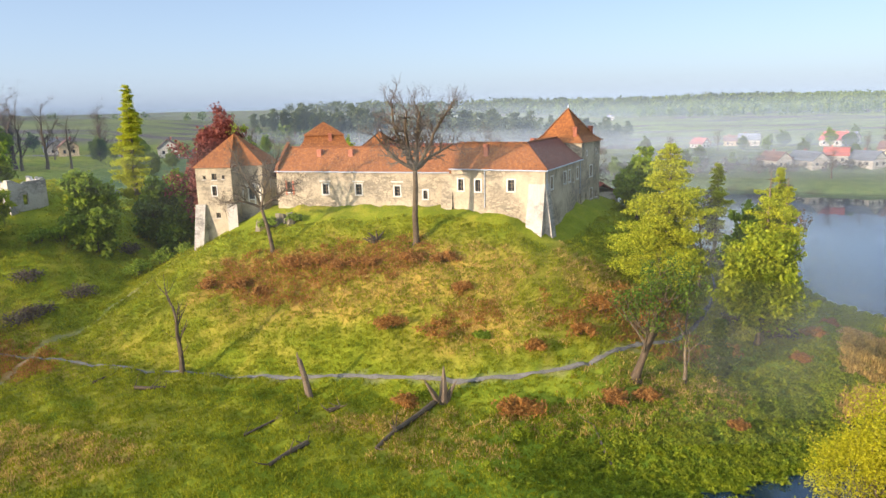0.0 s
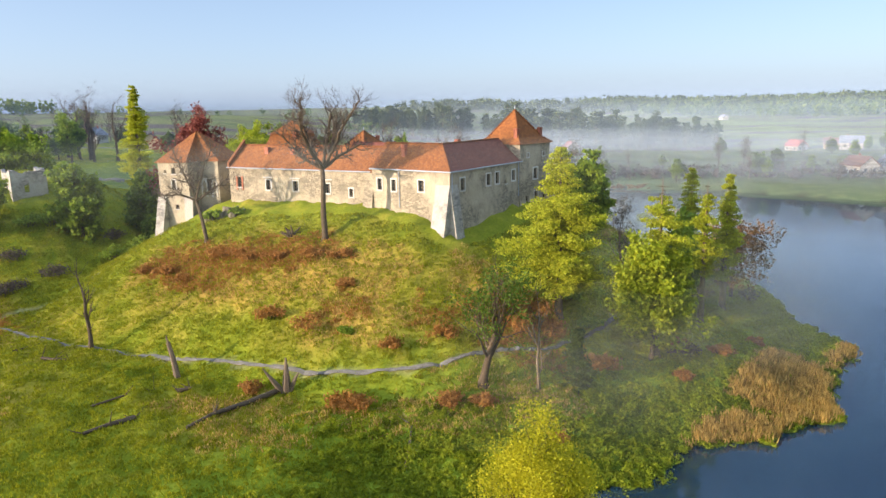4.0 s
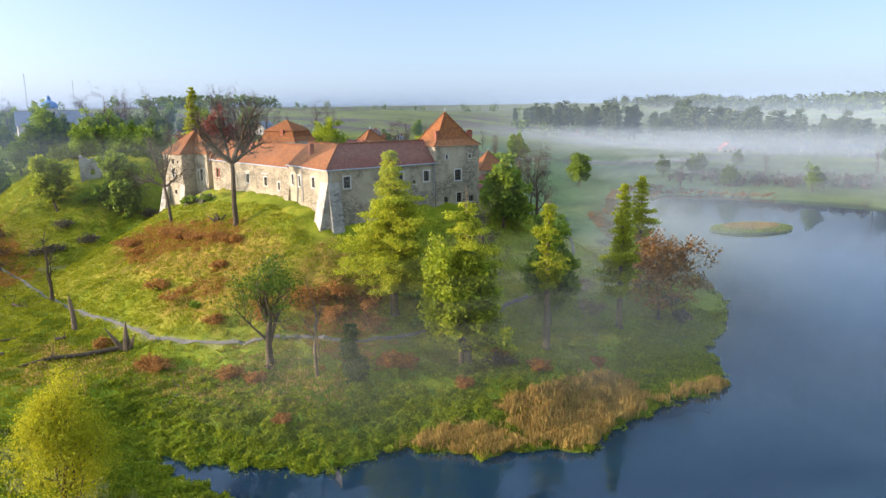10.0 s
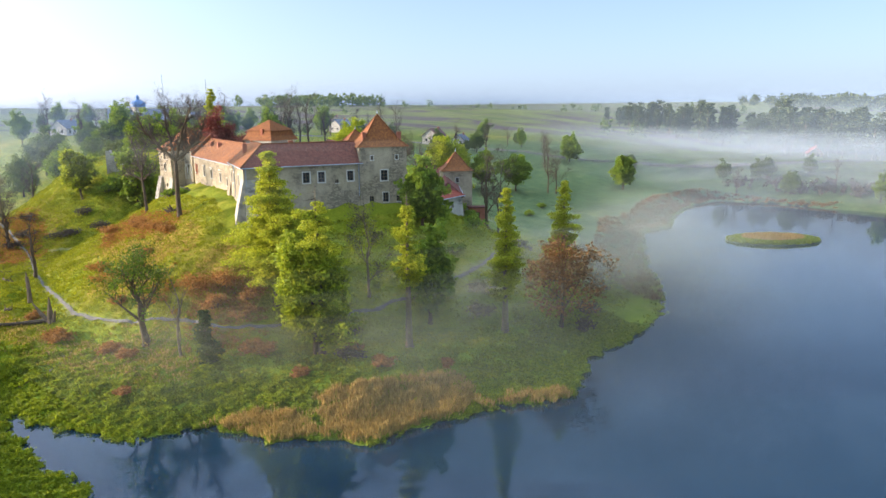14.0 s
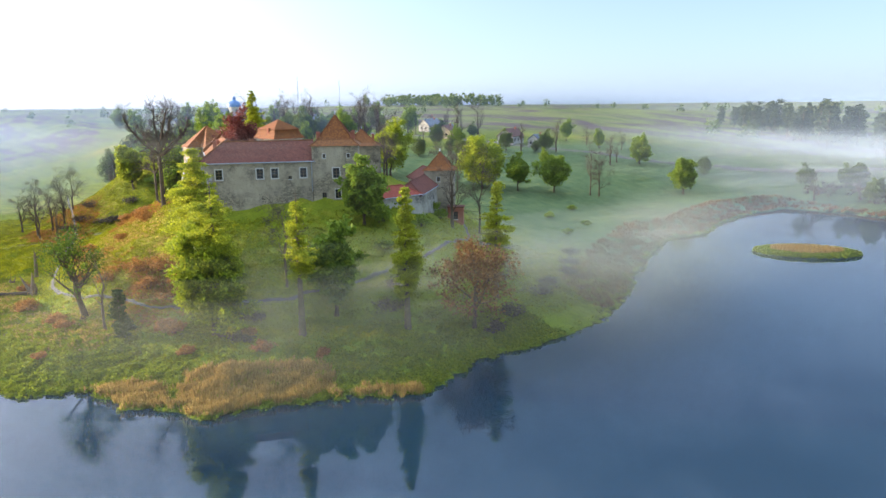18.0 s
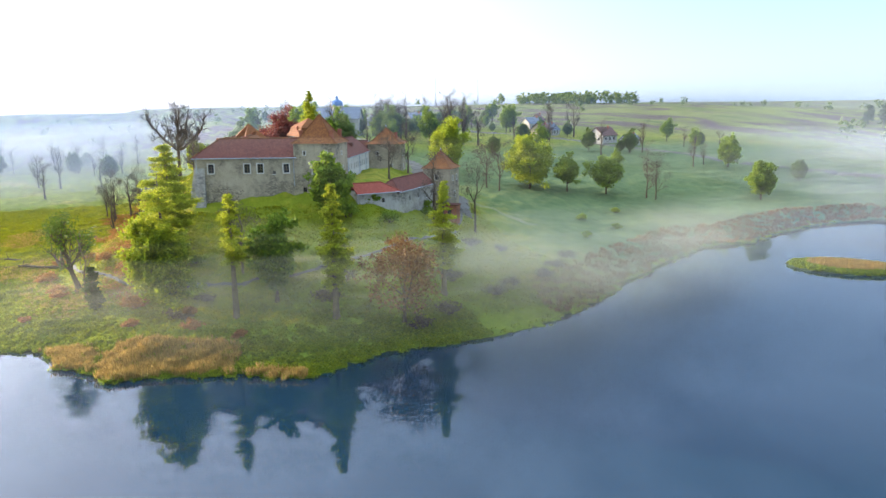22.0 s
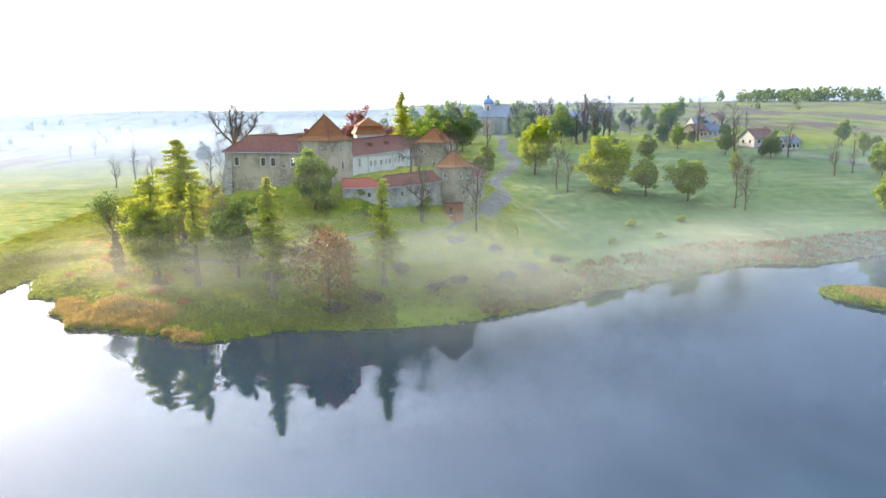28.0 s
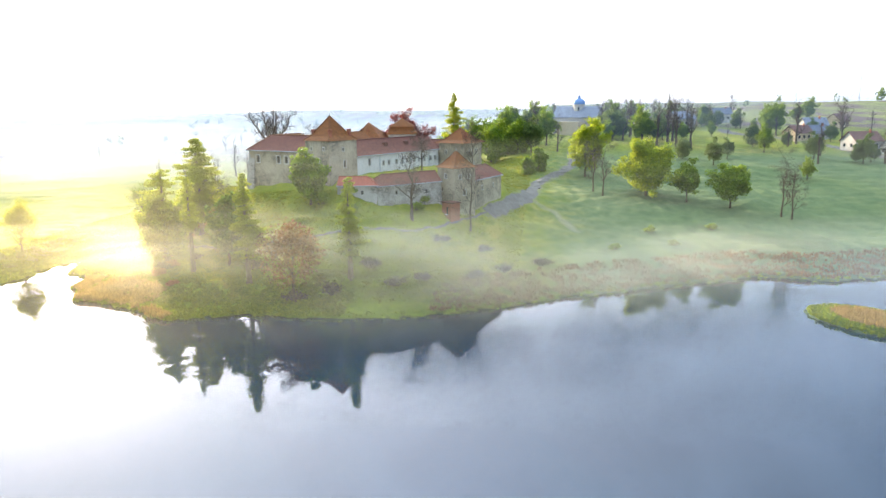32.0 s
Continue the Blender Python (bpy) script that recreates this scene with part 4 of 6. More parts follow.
# hood mouldings over the south windows, a brick-framed niche and the western gable parapet
for s_ in (8.6, 14.3, 20.7):
    p = S0 + d * s_ - n * 0.08
    hb = Buf()
    hb.box(v2(p, 24.05), (1.9, 0.22, 0.16), (v2(d), v2(n)))
    part("hood_moulding", hb, M_TRIM, south)
p = S0 + d * 2.3
for off in (-0.62, 0.62):
    q = p + d * off - n * 0.03
    fb = Buf()
    fb.box(v2(q, 22.9), (0.3, 0.14, 2.3), (v2(d), v2(n)))
    part("brick_jamb", fb, M_BRICK, south)
pb = Buf()
q = S0 + d * 0.1
pb.prism([v2(q - n * 0.45, 25.3), v2(q + d * 0.5 - n * 0.45, 25.3), v2(q + d * 0.5 + n * 3.8, 25.3), v2(q + n * 3.8, 25.3)],
         [v2(q - n * 0.45, 26.3), v2(q + d * 0.5 - n * 0.45, 26.3), v2(q + d * 0.5 + n * 3.8, 30.0), v2(q + n * 3.8, 30.0)])
part("parapet", pb, M_TILE, south)

# north-east tower
NE_A = 57.5
ne = ring((21.2, 120.5), 4.2, 4.2, NE_A, 0)
ne_t = block("castle_tower", "square grey stone tower with steep red tiled pyramid roof", [p[:2] for p in ne], 16.0, 28.9,
             {0: [(2.2, 26.6, 0.5, 0.75, 0.1), (6.6, 26.6, 0.5, 0.75, 0.1), (4.3, 23.0, 1.2, 1.8), (4.5, 19.2, 1.0, 1.7, 0.12), (6.9, 19.2, 0.9, 1.0, 0), (2.0, 19.0, 0.8, 1.3, 0)],
              1: [(4.2, 26.4, 0.5, 0.75, 0.1), (4.6, 22.6, 0.8, 1.6, 0.12)], 3: [(4.0, 26.6, 0.5, 0.75, 0.1)]}, batter=0.03, batter_from=22)
pyramid_roof(ne_t, [v2(p, 28.9) for p in ne], Vector((21.2, 120.5, 34.3)), M_TILE)
for k, (i, j) in enumerate(((-3.0, -2.6), (3.2, -2.8), (3.1, 3.0))):
    a = radians(NE_A)
    chimney(ne_t, 21.2 + i * math.cos(a) - j * math.sin(a), 120.5 + i * math.sin(a) + j * math.cos(a), 29.4, 31.2, 0.65, NE_A)

# north wing over the lower yard
N0, N1 = Vector((16.6, 125.4)), Vector((-10.5, 140.9))
nd = (N1 - N0).normalized()
nn = Vector((-nd.y, nd.x))
rows = [(4.2, 22.2, 0.8, 1.7, 0.12)]
for s in (9.2, 11.2, 14.0, 16.2, 18.2, 21.0, 23.0, 25.2, 27.8, 29.8):
    rows += [(s, 21.9, 0.7, 1.15, 0.1), (s, 19.1, 0.7, 1.15, 0.1)]
north = block("castle_wing", "pale plastered north wing with two window rows under red tiles", [N0, N1, N1 + nn * 8, N0 + nn * 8], 15.0, 24.9, {0: rows}, M_WHITE)
gable_roof(north, N0, N1, 8.0, 24.9, 28.3, M_TILE_DARK)
for s in (7.8, 19.6, 27.0):
    p = N0 + nd * s - nn * 0.12
    bb = Buf()
    bb.tube([v2(p, 24.7), v2(p, 17.0)], [0.07, 0.07], 6)
    part("downpipe", bb, M_METAL, north)
for s in (12.0, 20.0):
    p = N0 + nd * s + nn * 2.0
    bb = Buf()
    bb.box(v2(p, 26.9), (1.1, 1.0, 0.9), (v2(nd), v2(nn)))
    part("dormer", bb, M_TILE_DARK, north)

# north-west tower
nw = ring((-13.0, 146.7), 4.2, 4.2, 61, 0)
nw_t = block("castle_tower", "square plastered tower with red tiled pyramid roof at the yard", [p[:2] for p in nw], 14.0, 26.4,
             {0: [(2.4, 23.4, 0.6, 1.0, 0.1), (5.8, 20.0, 0.7, 1.2, 0.1)], 1: [(3.0, 23.2, 0.8, 1.4, 0.12), (5.6, 23.2, 0.8, 1.4, 0.12), (4.2, 19.5, 0.8, 1.4, 0.12)]})
pyramid_roof(nw_t, [v2(p, 26.4) for p in nw], Vector((-13.2, 146.7, 30.2)), M_TILE, eave=0.8)
chimney(nw_t, -10.6, 148.4, 27.4, 29.0, 0.6, 61)

# gate tower with a broken mansard roof
HT = (-21.8, 128.6)
ht = ring(HT, 3.8, 3.8, 10, 0)
hat = block("castle_tower", "white plastered gate tower with two-tiered red tile roof", [p[:2] for p in ht], 18.0, 28.5,
            {0: [(2.4, 25.6, 0.7, 1.2, 0.1), (5.2, 25.6, 0.7, 1.2, 0.1)], 1: [(3.8, 25.6, 0.7, 1.2, 0.1)]}, M_WHITE)
lo, mid_r, br, apx = ring(HT, 4.5, 4.5, 10, 28.4), ring(HT, 3.35, 3.35, 10, 30.6), ring(HT, 3.65, 3.65, 10, 30.55), Vector((*HT, 32.9))
rb = Buf()
for i in range(4):
    j = (i + 1) % 4
    m1, m2 = lo[i].lerp(mid_r[i], 0.45), lo[j].lerp(mid_r[j], 0.45)
    m1, m2 = m1 + (v2(HT, m1.z) - m1) * 0.05, m2 + (v2(HT, m2.z) - m2) * 0.05
    roof_face(rb, (lo[i], lo[j], m2, m1), lo[j] - lo[i])
    roof_face(rb, (m1, m2, mid_r[j], mid_r[i]), lo[j] - lo[i])
    roof_face(rb, (br[i], br[j], apx), lo[j] - lo[i])
rb.face(*reversed(br))
rb.face(*reversed(lo))
hr = part("roof", rb, M_TILE, hat, uv=True)
cb = Buf()
for z, hf in ((28.32, 4.2), (28.1, 4.0)):
    cb.box((HT[0], HT[1], z), (2 * hf, 2 * hf, 0.16), ((math.cos(radians(10)), math.sin(radians(10)), 0), (-math.sin(radians(10)), math.cos(radians(10)), 0)))
part("cornice", cb, M_WHITE, hat)
chimney(hat, HT[0] + 1.6, HT[1] - 3.2, 28.6, 30.8, 0.6, 10)

# west wing, behind the yard
W0, W1 = Vector((-18.0, 143.5)), Vector((-30.0, 117.0))
wdv = (W1 - W0).normalized()
west_w = block("castle_wing", "plain west wing with old clay tile roof round the yard", [W0, W1, W1 + Vector((-wdv.y, wdv.x)) * 7, W0 + Vector((-wdv.y, wdv.x)) * 7], 14.0, 23.8, {0: [(6, 20, 0.9, 1.4), (12, 20, 0.9, 1.4)]})
gable_roof(west_w, W0, W1, 7.0, 23.8, 27.0, M_TILE_DARK)

# south-west tower and its chapel
sw = [Vector((-39.6, 111.0)), Vector((-33.8, 110.6)), Vector((-33.4, 113.6)), Vector((-29.6, 113.3)), Vector((-28.6, 120.5)), Vector((-39.0, 121.2))]
sw_t = block("castle_tower", "south-west tower of worn limewashed stone with sloping buttresses and tiled roof", sw, 11.0, 26.6,
             {0: [(2.9, 22.0, 0.75, 1.5, 0.14), (3.0, 24.5, 0.8, 1.0, 0), (1.4, 24.6, 0.45, 0.6, 0), (4.5, 24.6, 0.45, 0.6, 0), (3.2, 18.4, 0.7, 0.8, 0)], 2: [(1.9, 21.0, 1.1, 2.4, 0.12)], 3: [(3.5, 22.5, 0.7, 1.4, 0.1)]})
sapex = Vector((-34.3, 115.5, 31.6))
rb = Buf()
low = [Vector((p.x, p.y, 26.45)) + (Vector((p.x, p.y, 0)) - Vector((-34.2, 116, 0))).normalized() * 0.55 for p in (sw[0], sw[1], sw[2], sw[3], sw[4], sw[5])]
for i in range(6):
    j = (i + 1) % 6
    roof_face(rb, (low[i], low[j], sapex), low[j] - low[i])
rb.face(*reversed(low))
part("roof", rb, M_TILE, sw_t, uv=True)
for a, b, o in ((Vector((-39.9, 110.9)), Vector((-38.3, 110.8)), Vector((-0.35, -2.5))), (Vector((-34.9, 110.7)), Vector((-33.3, 110.6)), Vector((0.6, -2.0)))):
    bb = Buf()
    bb.prism([v2(a + o, 11.5), v2(b + o, 11.5), v2(b, 11.5), v2(a, 11.5)], [v2(a + o * 0.06, 20.6), v2(b + o * 0.06, 20.6), v2(b, 20.6), v2(a, 20.6)])
    part("buttress", bb, M_RUBBLE, sw_t)
chimney(sw_t, -31.6, 116.0, 27.2, 29.2, 0.6)
# blind gothic arches on the chapel's face
for s in (0.9, 2.9):
    p = sw[2].lerp(sw[3], s / 3.8)
    ab = Buf()
    pts = [(p.x - 0.45, p.y - 0.08, 20.2), (p.x - 0.45, p.y - 0.08, 22.6), (p.x, p.y - 0.08, 23.5), (p.x + 0.45, p.y - 0.08, 22.6), (p.x + 0.45, p.y - 0.08, 20.2)]
    ab.tube(pts, [0.12] * 5, 4)
    part("arch_moulding", ab, M_TRIM, sw_t)

# lower yard: low range, outer tower and gatehouse range
L0, LK, L1 = Vector((31.0, 124.6)), Vector((30.2, 133.4)), Vector((18.6, 146.0))
low_a = block("castle_range", "low stone range with bright red tile roof outside the tower", [L0, LK, LK + Vector((-5.0, -1.0)), L0 + Vector((-5.0, -0.5))], 12.0, 19.4,
              {0: [(5.5, 17.2, 0.6, 0.9, 0)]}, M_RUBBLE, 0.12, 18.0)
gable_roof(low_a, L0, LK, 5.2, 19.4, 21.0, M_TILE_RED, hip_b=True)
low_b = block("castle_range", "low rubble stone range with dark tiles beside the outer tower", [LK, L1, L1 + Vector((-3.8, -3.5)), LK + Vector((-3.8, -3.5))], 10.5, 19.2,
              {0: [(5.0, 16.8, 0.6, 0.9, 0), (9.0, 16.8, 0.6, 0.9, 0), (13.0, 16.4, 0.6, 0.9, 0)]}, M_RUBBLE, 0.1, 17.5)
gable_roof(low_b, LK, L1, 5.2, 19.2, 21.3, M_TILE_DARK, hip_a=True)
ot = ring((15.6, 149.2), 3.15, 3.15, 47, 0)
out_t = block("castle_tower", "small square outer tower of pale stone with pyramid roof", [p[:2] for p in ot], 9.5, 22.1,
              {0: [(3.1, 19.6, 0.7, 1.0, 0.1), (1.6, 16.5, 0.6, 0.9, 0)], 1: [(1.7, 19.4, 0.7, 1.1, 0.1), (4.4, 19.4, 0.7, 1.1, 0.1), (3.0, 15.6, 0.9, 1.3, 0.1)]}, M_STONE)
pyramid_roof(out_t, [v2(p, 22.1) for p in ot], Vector((15.6, 149.2, 25.8)), M_TILE)
G0, G1 = Vector((14.4, 153.0)), Vector((-0.5, 158.8))
gd_ = (G1 - G0).normalized()
gate = block("castle_range", "gatehouse range of pale stone with hipped tile roof", [G0, G1, G1 + Vector((-gd_.y, gd_.x)) * 6, G0 + Vector((-gd_.y, gd_.x)) * 6], 10.5, 18.9,
             {0: [(5.0, 16.0, 0.7, 1.0, 0.1), (11.0, 16.0, 0.7, 1.0, 0.1)]}, M_STONE)
gable_roof(gate, G0, G1, 6.0, 18.9, 21.6, M_TILE_DARK, hip_b=True)
shed = block("brick_outbuilding", "small red brick outbuilding at the outer tower's foot", [Vector((21.6, 146.6)), Vector((23.8, 149.0)), Vector((22.0, 150.8)), Vector((19.8, 148.4))], 9.5, 14.4, {0: [(1.7, 11.8, 0.9, 1.7, 0)]}, M_BRICK)
sb = Buf()
sb.box((21.8, 148.7, 14.5), (3.8, 3.0, 0.2), ((0.68, 0.73, 0), (-0.73, 0.68, 0)))
part("roof", sb, M_TILE_DARK, shed)

# ================= trees near the castle =================
def forked_tree(x, y, trunk, forks, seed, label, r0):
    """A leafless tree whose trunk parts into a few long limbs."""
    rng = np.random.RandomState(seed)
    root = tree_base("bare_tree", label, x, y)
    tb, twig = Buf(), []
    pts = [Vector(p) for p in trunk]
    tb.tube(pts, [r0 * (1.6 if i == 0 else 1 - 0.5 * i / len(pts)) for i in range(len(pts))], 9)
    part("trunk", tb, M_BARK, root, smooth=True)
    for fork in forks:
        lb = Buf()
        p = [pts[-1]] + [Vector(q) for q in fork]
        rad = [r0 * 0.6 * (1 - 0.8 * i / len(p)) for i in range(len(p))]
        fine = []
        for i in range(len(p) - 1):
            fine += [p[i].lerp(p[i + 1], k / 3) + Vector(rng.normal(0, 0.12, 3)) * (k > 0) for k in range(3)]
        fine.append(p[-1])
        fr = np.interp(np.linspace(0, 1, len(fine)), np.linspace(0, 1, len(p)), rad)
        lb.tube(fine, list(fr), 6)
        limb = part("limb", lb, M_BARK, root)
        sb = Buf()
        for i in range(2, len(fine)):
            for k in range(3):
                d = (fine[i] - fine[i - 1]).normalized()
                side = Vector(rng.normal(0, 1, 3))
                side = (side - d * side.dot(d)).normalized()
                grow(sb, rng, fine[i].copy(), (d * 0.7 + side).normalized(), rng.uniform(1.3, 3.0), max(0.05, fr[i] * 0.5), 2, twig, 0.3, 0.1, 3, 0.016)
        part("twig", sb, M_TWIG, limb)
    return root


forked_tree(-4.1, 95.4, [(0, 0, -0.4), (0, 0, 0.6), (-0.1, 0, 4), (0.1, 0, 8), (0.1, 0, 10.3)],
            [[(-1.4, 0.3, 13.2), (-2.6, 0.2, 16.4), (-2.9, 0.5, 19.6)], [(1.9, -0.2, 13.0), (3.4, 0.2, 16.2), (5.6, 0.6, 19.4)], [(-2.6, -1.0, 12.0), (-5.0, -1.6, 15.0)], [(2.6, 1.2, 12.2), (5.4, 1.8, 13.6)], [(0.4, 1.5, 14.0), (0.9, 2.6, 18.0)], [(-0.4, -2.4, 12.6), (-0.8, -4.8, 15.6), (-0.5, -5.8, 18.2)], [(0.3, 3.0, 12.4), (0.1, 5.2, 14.8), (0.6, 6.2, 17.6)]],
            11, "tall leafless tree with forked spreading crown on the hill", 0.5)
spruce(29.4, 91.0, 22.6, 14, 21, "tall old spruce with yellow-green boughs on the slope", sparse=0.12, bare_below=0.16)
spruce(41.7, 89.0, 23.0, 10, 22, "thinning spruce with a dead top", sparse=0.6, dead_top=0.12, bare_below=0.3)
broad_tree(41.2, 88.3, 15.5, 11, 23, "round young-leaved lime tree beside the path", M_LEAF, density=1.9, clump=0.28)
spruce(48.7, 98.6, 21.5, 4.6, 24, "slender spruce with dead tip at the shore", sparse=0.35, dead_top=0.12, bare_below=0.42)
broad_tree(46.5, 105.5, 13.5, 7.0, 25, "narrow leafy tree on the slope above the path", M_LEAF_MID, density=1.1)
spruce(54.5, 113.2, 21.8, 6.5, 26, "tall green spruce near the water", sparse=0.2, bare_below=0.24)
broad_tree(58.0, 123.5, 14.0, 14, 27, "spreading tree with rusty spring buds", M_BUD, density=0.8, clump=0.25)
spruce(52.3, 133.1, 20.0, 6.5, 28, "spruce with yellowish boughs on the lower slope", sparse=0.3, bare_below=0.25)
broad_tree(33.0, 119.0, 11.5, 8, 29, "dense leafy tree before the tower", M_LEAF_MID, density=1.2)
broad_tree(30.2, 141.0, 16.5, 9, 30, "bare tree by the lower range", M_TWIG, bare=True, levels=2, clump=0.1, density=0.85, fill=0.0, kind="bare_tree")
broad_tree(37.9, 101.5, 16.5, 6, 31, "thin bare tree on the shaded slope", M_TWIG, bare=True, levels=2, clump=0.1, density=0.85, fill=0.0, kind="bare_tree", trunk_r=0.22, bark=M_BARK_PALE)
broad_tree(21.3, 75.0, 14.4, 10, 32, "gnarled leaning old tree with sparse olive leaves", M_LEAF_DARK, density=1.0, clump=0.17, limbs=9, fill=0.0, lean=(1.5, -1.8), trunk_r=0.5)
broad_tree(27.5, 76.5, 14.6, 5, 33, "thin dead tree with a few twigs", None, bare=True, levels=1, kind="bare_tree", trunk_r=0.22, bark=M_BARK_PALE)
spruce(31.8, 77.8, 7.5, 3.4, 34, "young spruce beside the path", leaf=M_SPRUCE_DARK, bare_below=0.02)
broad_tree(29.2, 43.3, 12.0, 9.5, 35, "bright yellow-green willow rising from the marsh", M_LEAF_YEL, density=3.2, clump=0.085, kind="willow_tree", limbs=10, fill=0.5, up=0.16)
broad_tree(-32.5, 80.3, 13.8, 5, 36, "broken dead trunk with bare side twigs", None, bare=True, levels=1, kind="dead_tree", trunk_r=0.32, limbs=6, bark=M_BARK)
forked_tree(-25.4, 100.0, [(0, 0, -0.4), (0, 0, 0.5), (-0.5, 0.1, 3.5), (-1.3, 0.3, 6.5)],
            [[(-2.6, 0.4, 9.4), (-3.8, 0.6, 11.6), (-4.6, 0.5, 14.4)], [(-0.6, 0.2, 9.2), (0.6, -0.2, 11.6), (1.8, 0.2, 14.2)], [(-4.0, -0.6, 7.6), (-6.0, -0.8, 7.4)], [(1.0, 0.8, 8.0), (3.2, 1.2, 9.6)]],
            13, "crooked bare tree with lichened limbs before the tower", 0.36)

# ================= trees of the park and village =================
spruce(-61.5, 138.6, 26.5, 9.5, 41, "tall spruce rising behind the castle", sparse=0.2, bare_below=0.12)
broad_tree(-58.5, 114.5, 13.5, 9.0, 42, "dense round leafy tree below the ruin", M_LEAF_MID, density=1.2, low=-0.2)
broad_tree(-53.5, 127.0, 11.0, 9.0, 43, "dark leafy tree in the dip beside the castle", M_LEAF_DARK, low=-0.3)
broad_tree(-47.5, 122.5, 8.0, 8.0, 44, "low dark tree beside the castle wall", M_LEAF_DARK, low=-0.4)
broad_tree(-50.0, 135.0, 12.0, 9.0, 45, "leafy tree behind the dip", M_LEAF_MID, low=-0.2)
broad_tree(-62.0, 117.5, 6.5, 6.0, 46, "yellow-green shrubby tree on the ruin's slope", M_LEAF, low=-0.5)
broad_tree(-40.0, 126.0, 20.5, 15.5, 47, "copper beech with maroon crown behind the tower", M_BEECH, density=3.0, clump=0.28, kind="copper_beech", low=-0.1)
broad_tree(-69.7, 105.8, 12.0, 7.0, 48, "young round-crowned tree on the western bank", M_LEAF, density=1.1, lean=(-1.8, -0.5))
broad_tree(-56.0, 183.0, 17.8, 12.5, 49, "full round lime tree in fresh leaf by the road", M_LEAF, density=2.2, clump=0.3, low=0.05, fill=0.6, limbs=9)
broad_tree(-28.0, 199.0, 15.0, 15.0, 50, "broad chestnut tree in fresh leaf on the meadow", M_LEAF, density=2.4, clump=0.3, low=0.08, fill=0.6, limbs=9)
broad_tree(-17.0, 219.8, 11.5, 10.5, 51, "round leafy tree on the northern meadow", M_LEAF_MID, density=1.8, clump=0.28, low=0.15, fill=0.6, limbs=9)
broad_tree(-23.0, 209.5, 11.0, 7.0, 52, "slim leafy tree on the northern meadow", M_LEAF_MID, density=1.5, clump=0.28, low=0.2)
broad_tree(-64.5, 167.5, 7.5, 6.0, 53, "small leafy tree by the gate road", M_LEAF_MID, low=-0.5)
broad_tree(-60.0, 164.5, 5.5, 5.0, 54, "small leafy tree by the gate road", M_LEAF_MID, low=-0.5)
broad_tree(-41.3, 295.6, 11.5, 9.0, 55, "round tree standing in the misty meadow", M_LEAF_MID, low=0.1)
broad_tree(-5.3, 273.2, 12.0, 9.0, 56, "round tree near the northern shore", M_LEAF_MID, low=0.1)
for i, (x, y, h, w) in enumerate(((-28.5, 184, 17, 9), (-25.0, 186.5, 16, 8), (-12.0, 231.5, 18, 8), (-10.0, 233.5, 16, 8), (-60.2, 80.2, 15, 8), (-68.3, 87.4, 16, 8), (-88, 93, 14, 9), (-8, 150.5, 13, 7), (8.0, 139.5, 12, 8), (24.0, 153.5, 19, 11))):
    broad_tree(x, y, h, w, 60 + i, "slender leafless tree with fine twigs", M_TWIG, bare=True, levels=2, clump=0.1, density=0.85, fill=0.0, kind="bare_tree", trunk_r=0.24)
broad_tree(-121.0, 152.5, 17.5, 13, 71, "fresh green leafing tree in the park", M_LEAF_MID, density=1.2, low=-0.2)
broad_tree(-112.0, 158.5, 14.5, 11, 72, "fresh green leafing tree in the park", M_LEAF_MID, density=1.1, low=-0.2)
broad_tree(-98.0, 150.0, 16.0, 11, 73, "tall leafing tree in the park", M_LEAF_MID, low=-0.1)

rng = np.random.RandomState(5)
protos = {"bare": [broad_tree(-127, 224, 23, 11, 80, "tall bare park tree", M_TWIG, bare=True, levels=2, clump=0.1, density=0.85, fill=0.0, kind="bare_tree", group="park trees"),
                   broad_tree(-136, 222, 25, 10, 81, "tall bare park tree", M_TWIG, bare=True, levels=2, clump=0.1, density=0.85, fill=0.0, kind="bare_tree", group="park trees")],
          "leaf": [broad_tree(-152, 200, 15, 12, 82, "leafing park tree among the houses", M_FAR_LEAF, density=1.1, clump=0.32, low=0.1, group="park trees"),
                   broad_tree(-135, 211, 16, 10, 83, "olive-green leafing park tree", M_LEAF_MID, density=1.1, clump=0.32, low=0.12, group="park trees"),
                   broad_tree(-163, 199, 13, 12, 84, "leafing park tree among the houses", M_FAR_LEAF, density=1.1, clump=0.32, low=0.05, group="park trees")]}


def plant(proto, x, y, s, turn):
    ob = copy_thing(proto, Matrix.Identity(4))
    ob.location, ob.rotation_euler, ob.scale = (x, y, ground_z(x, y) - 0.15), (0, 0, turn), (s, s, s)
    return ob


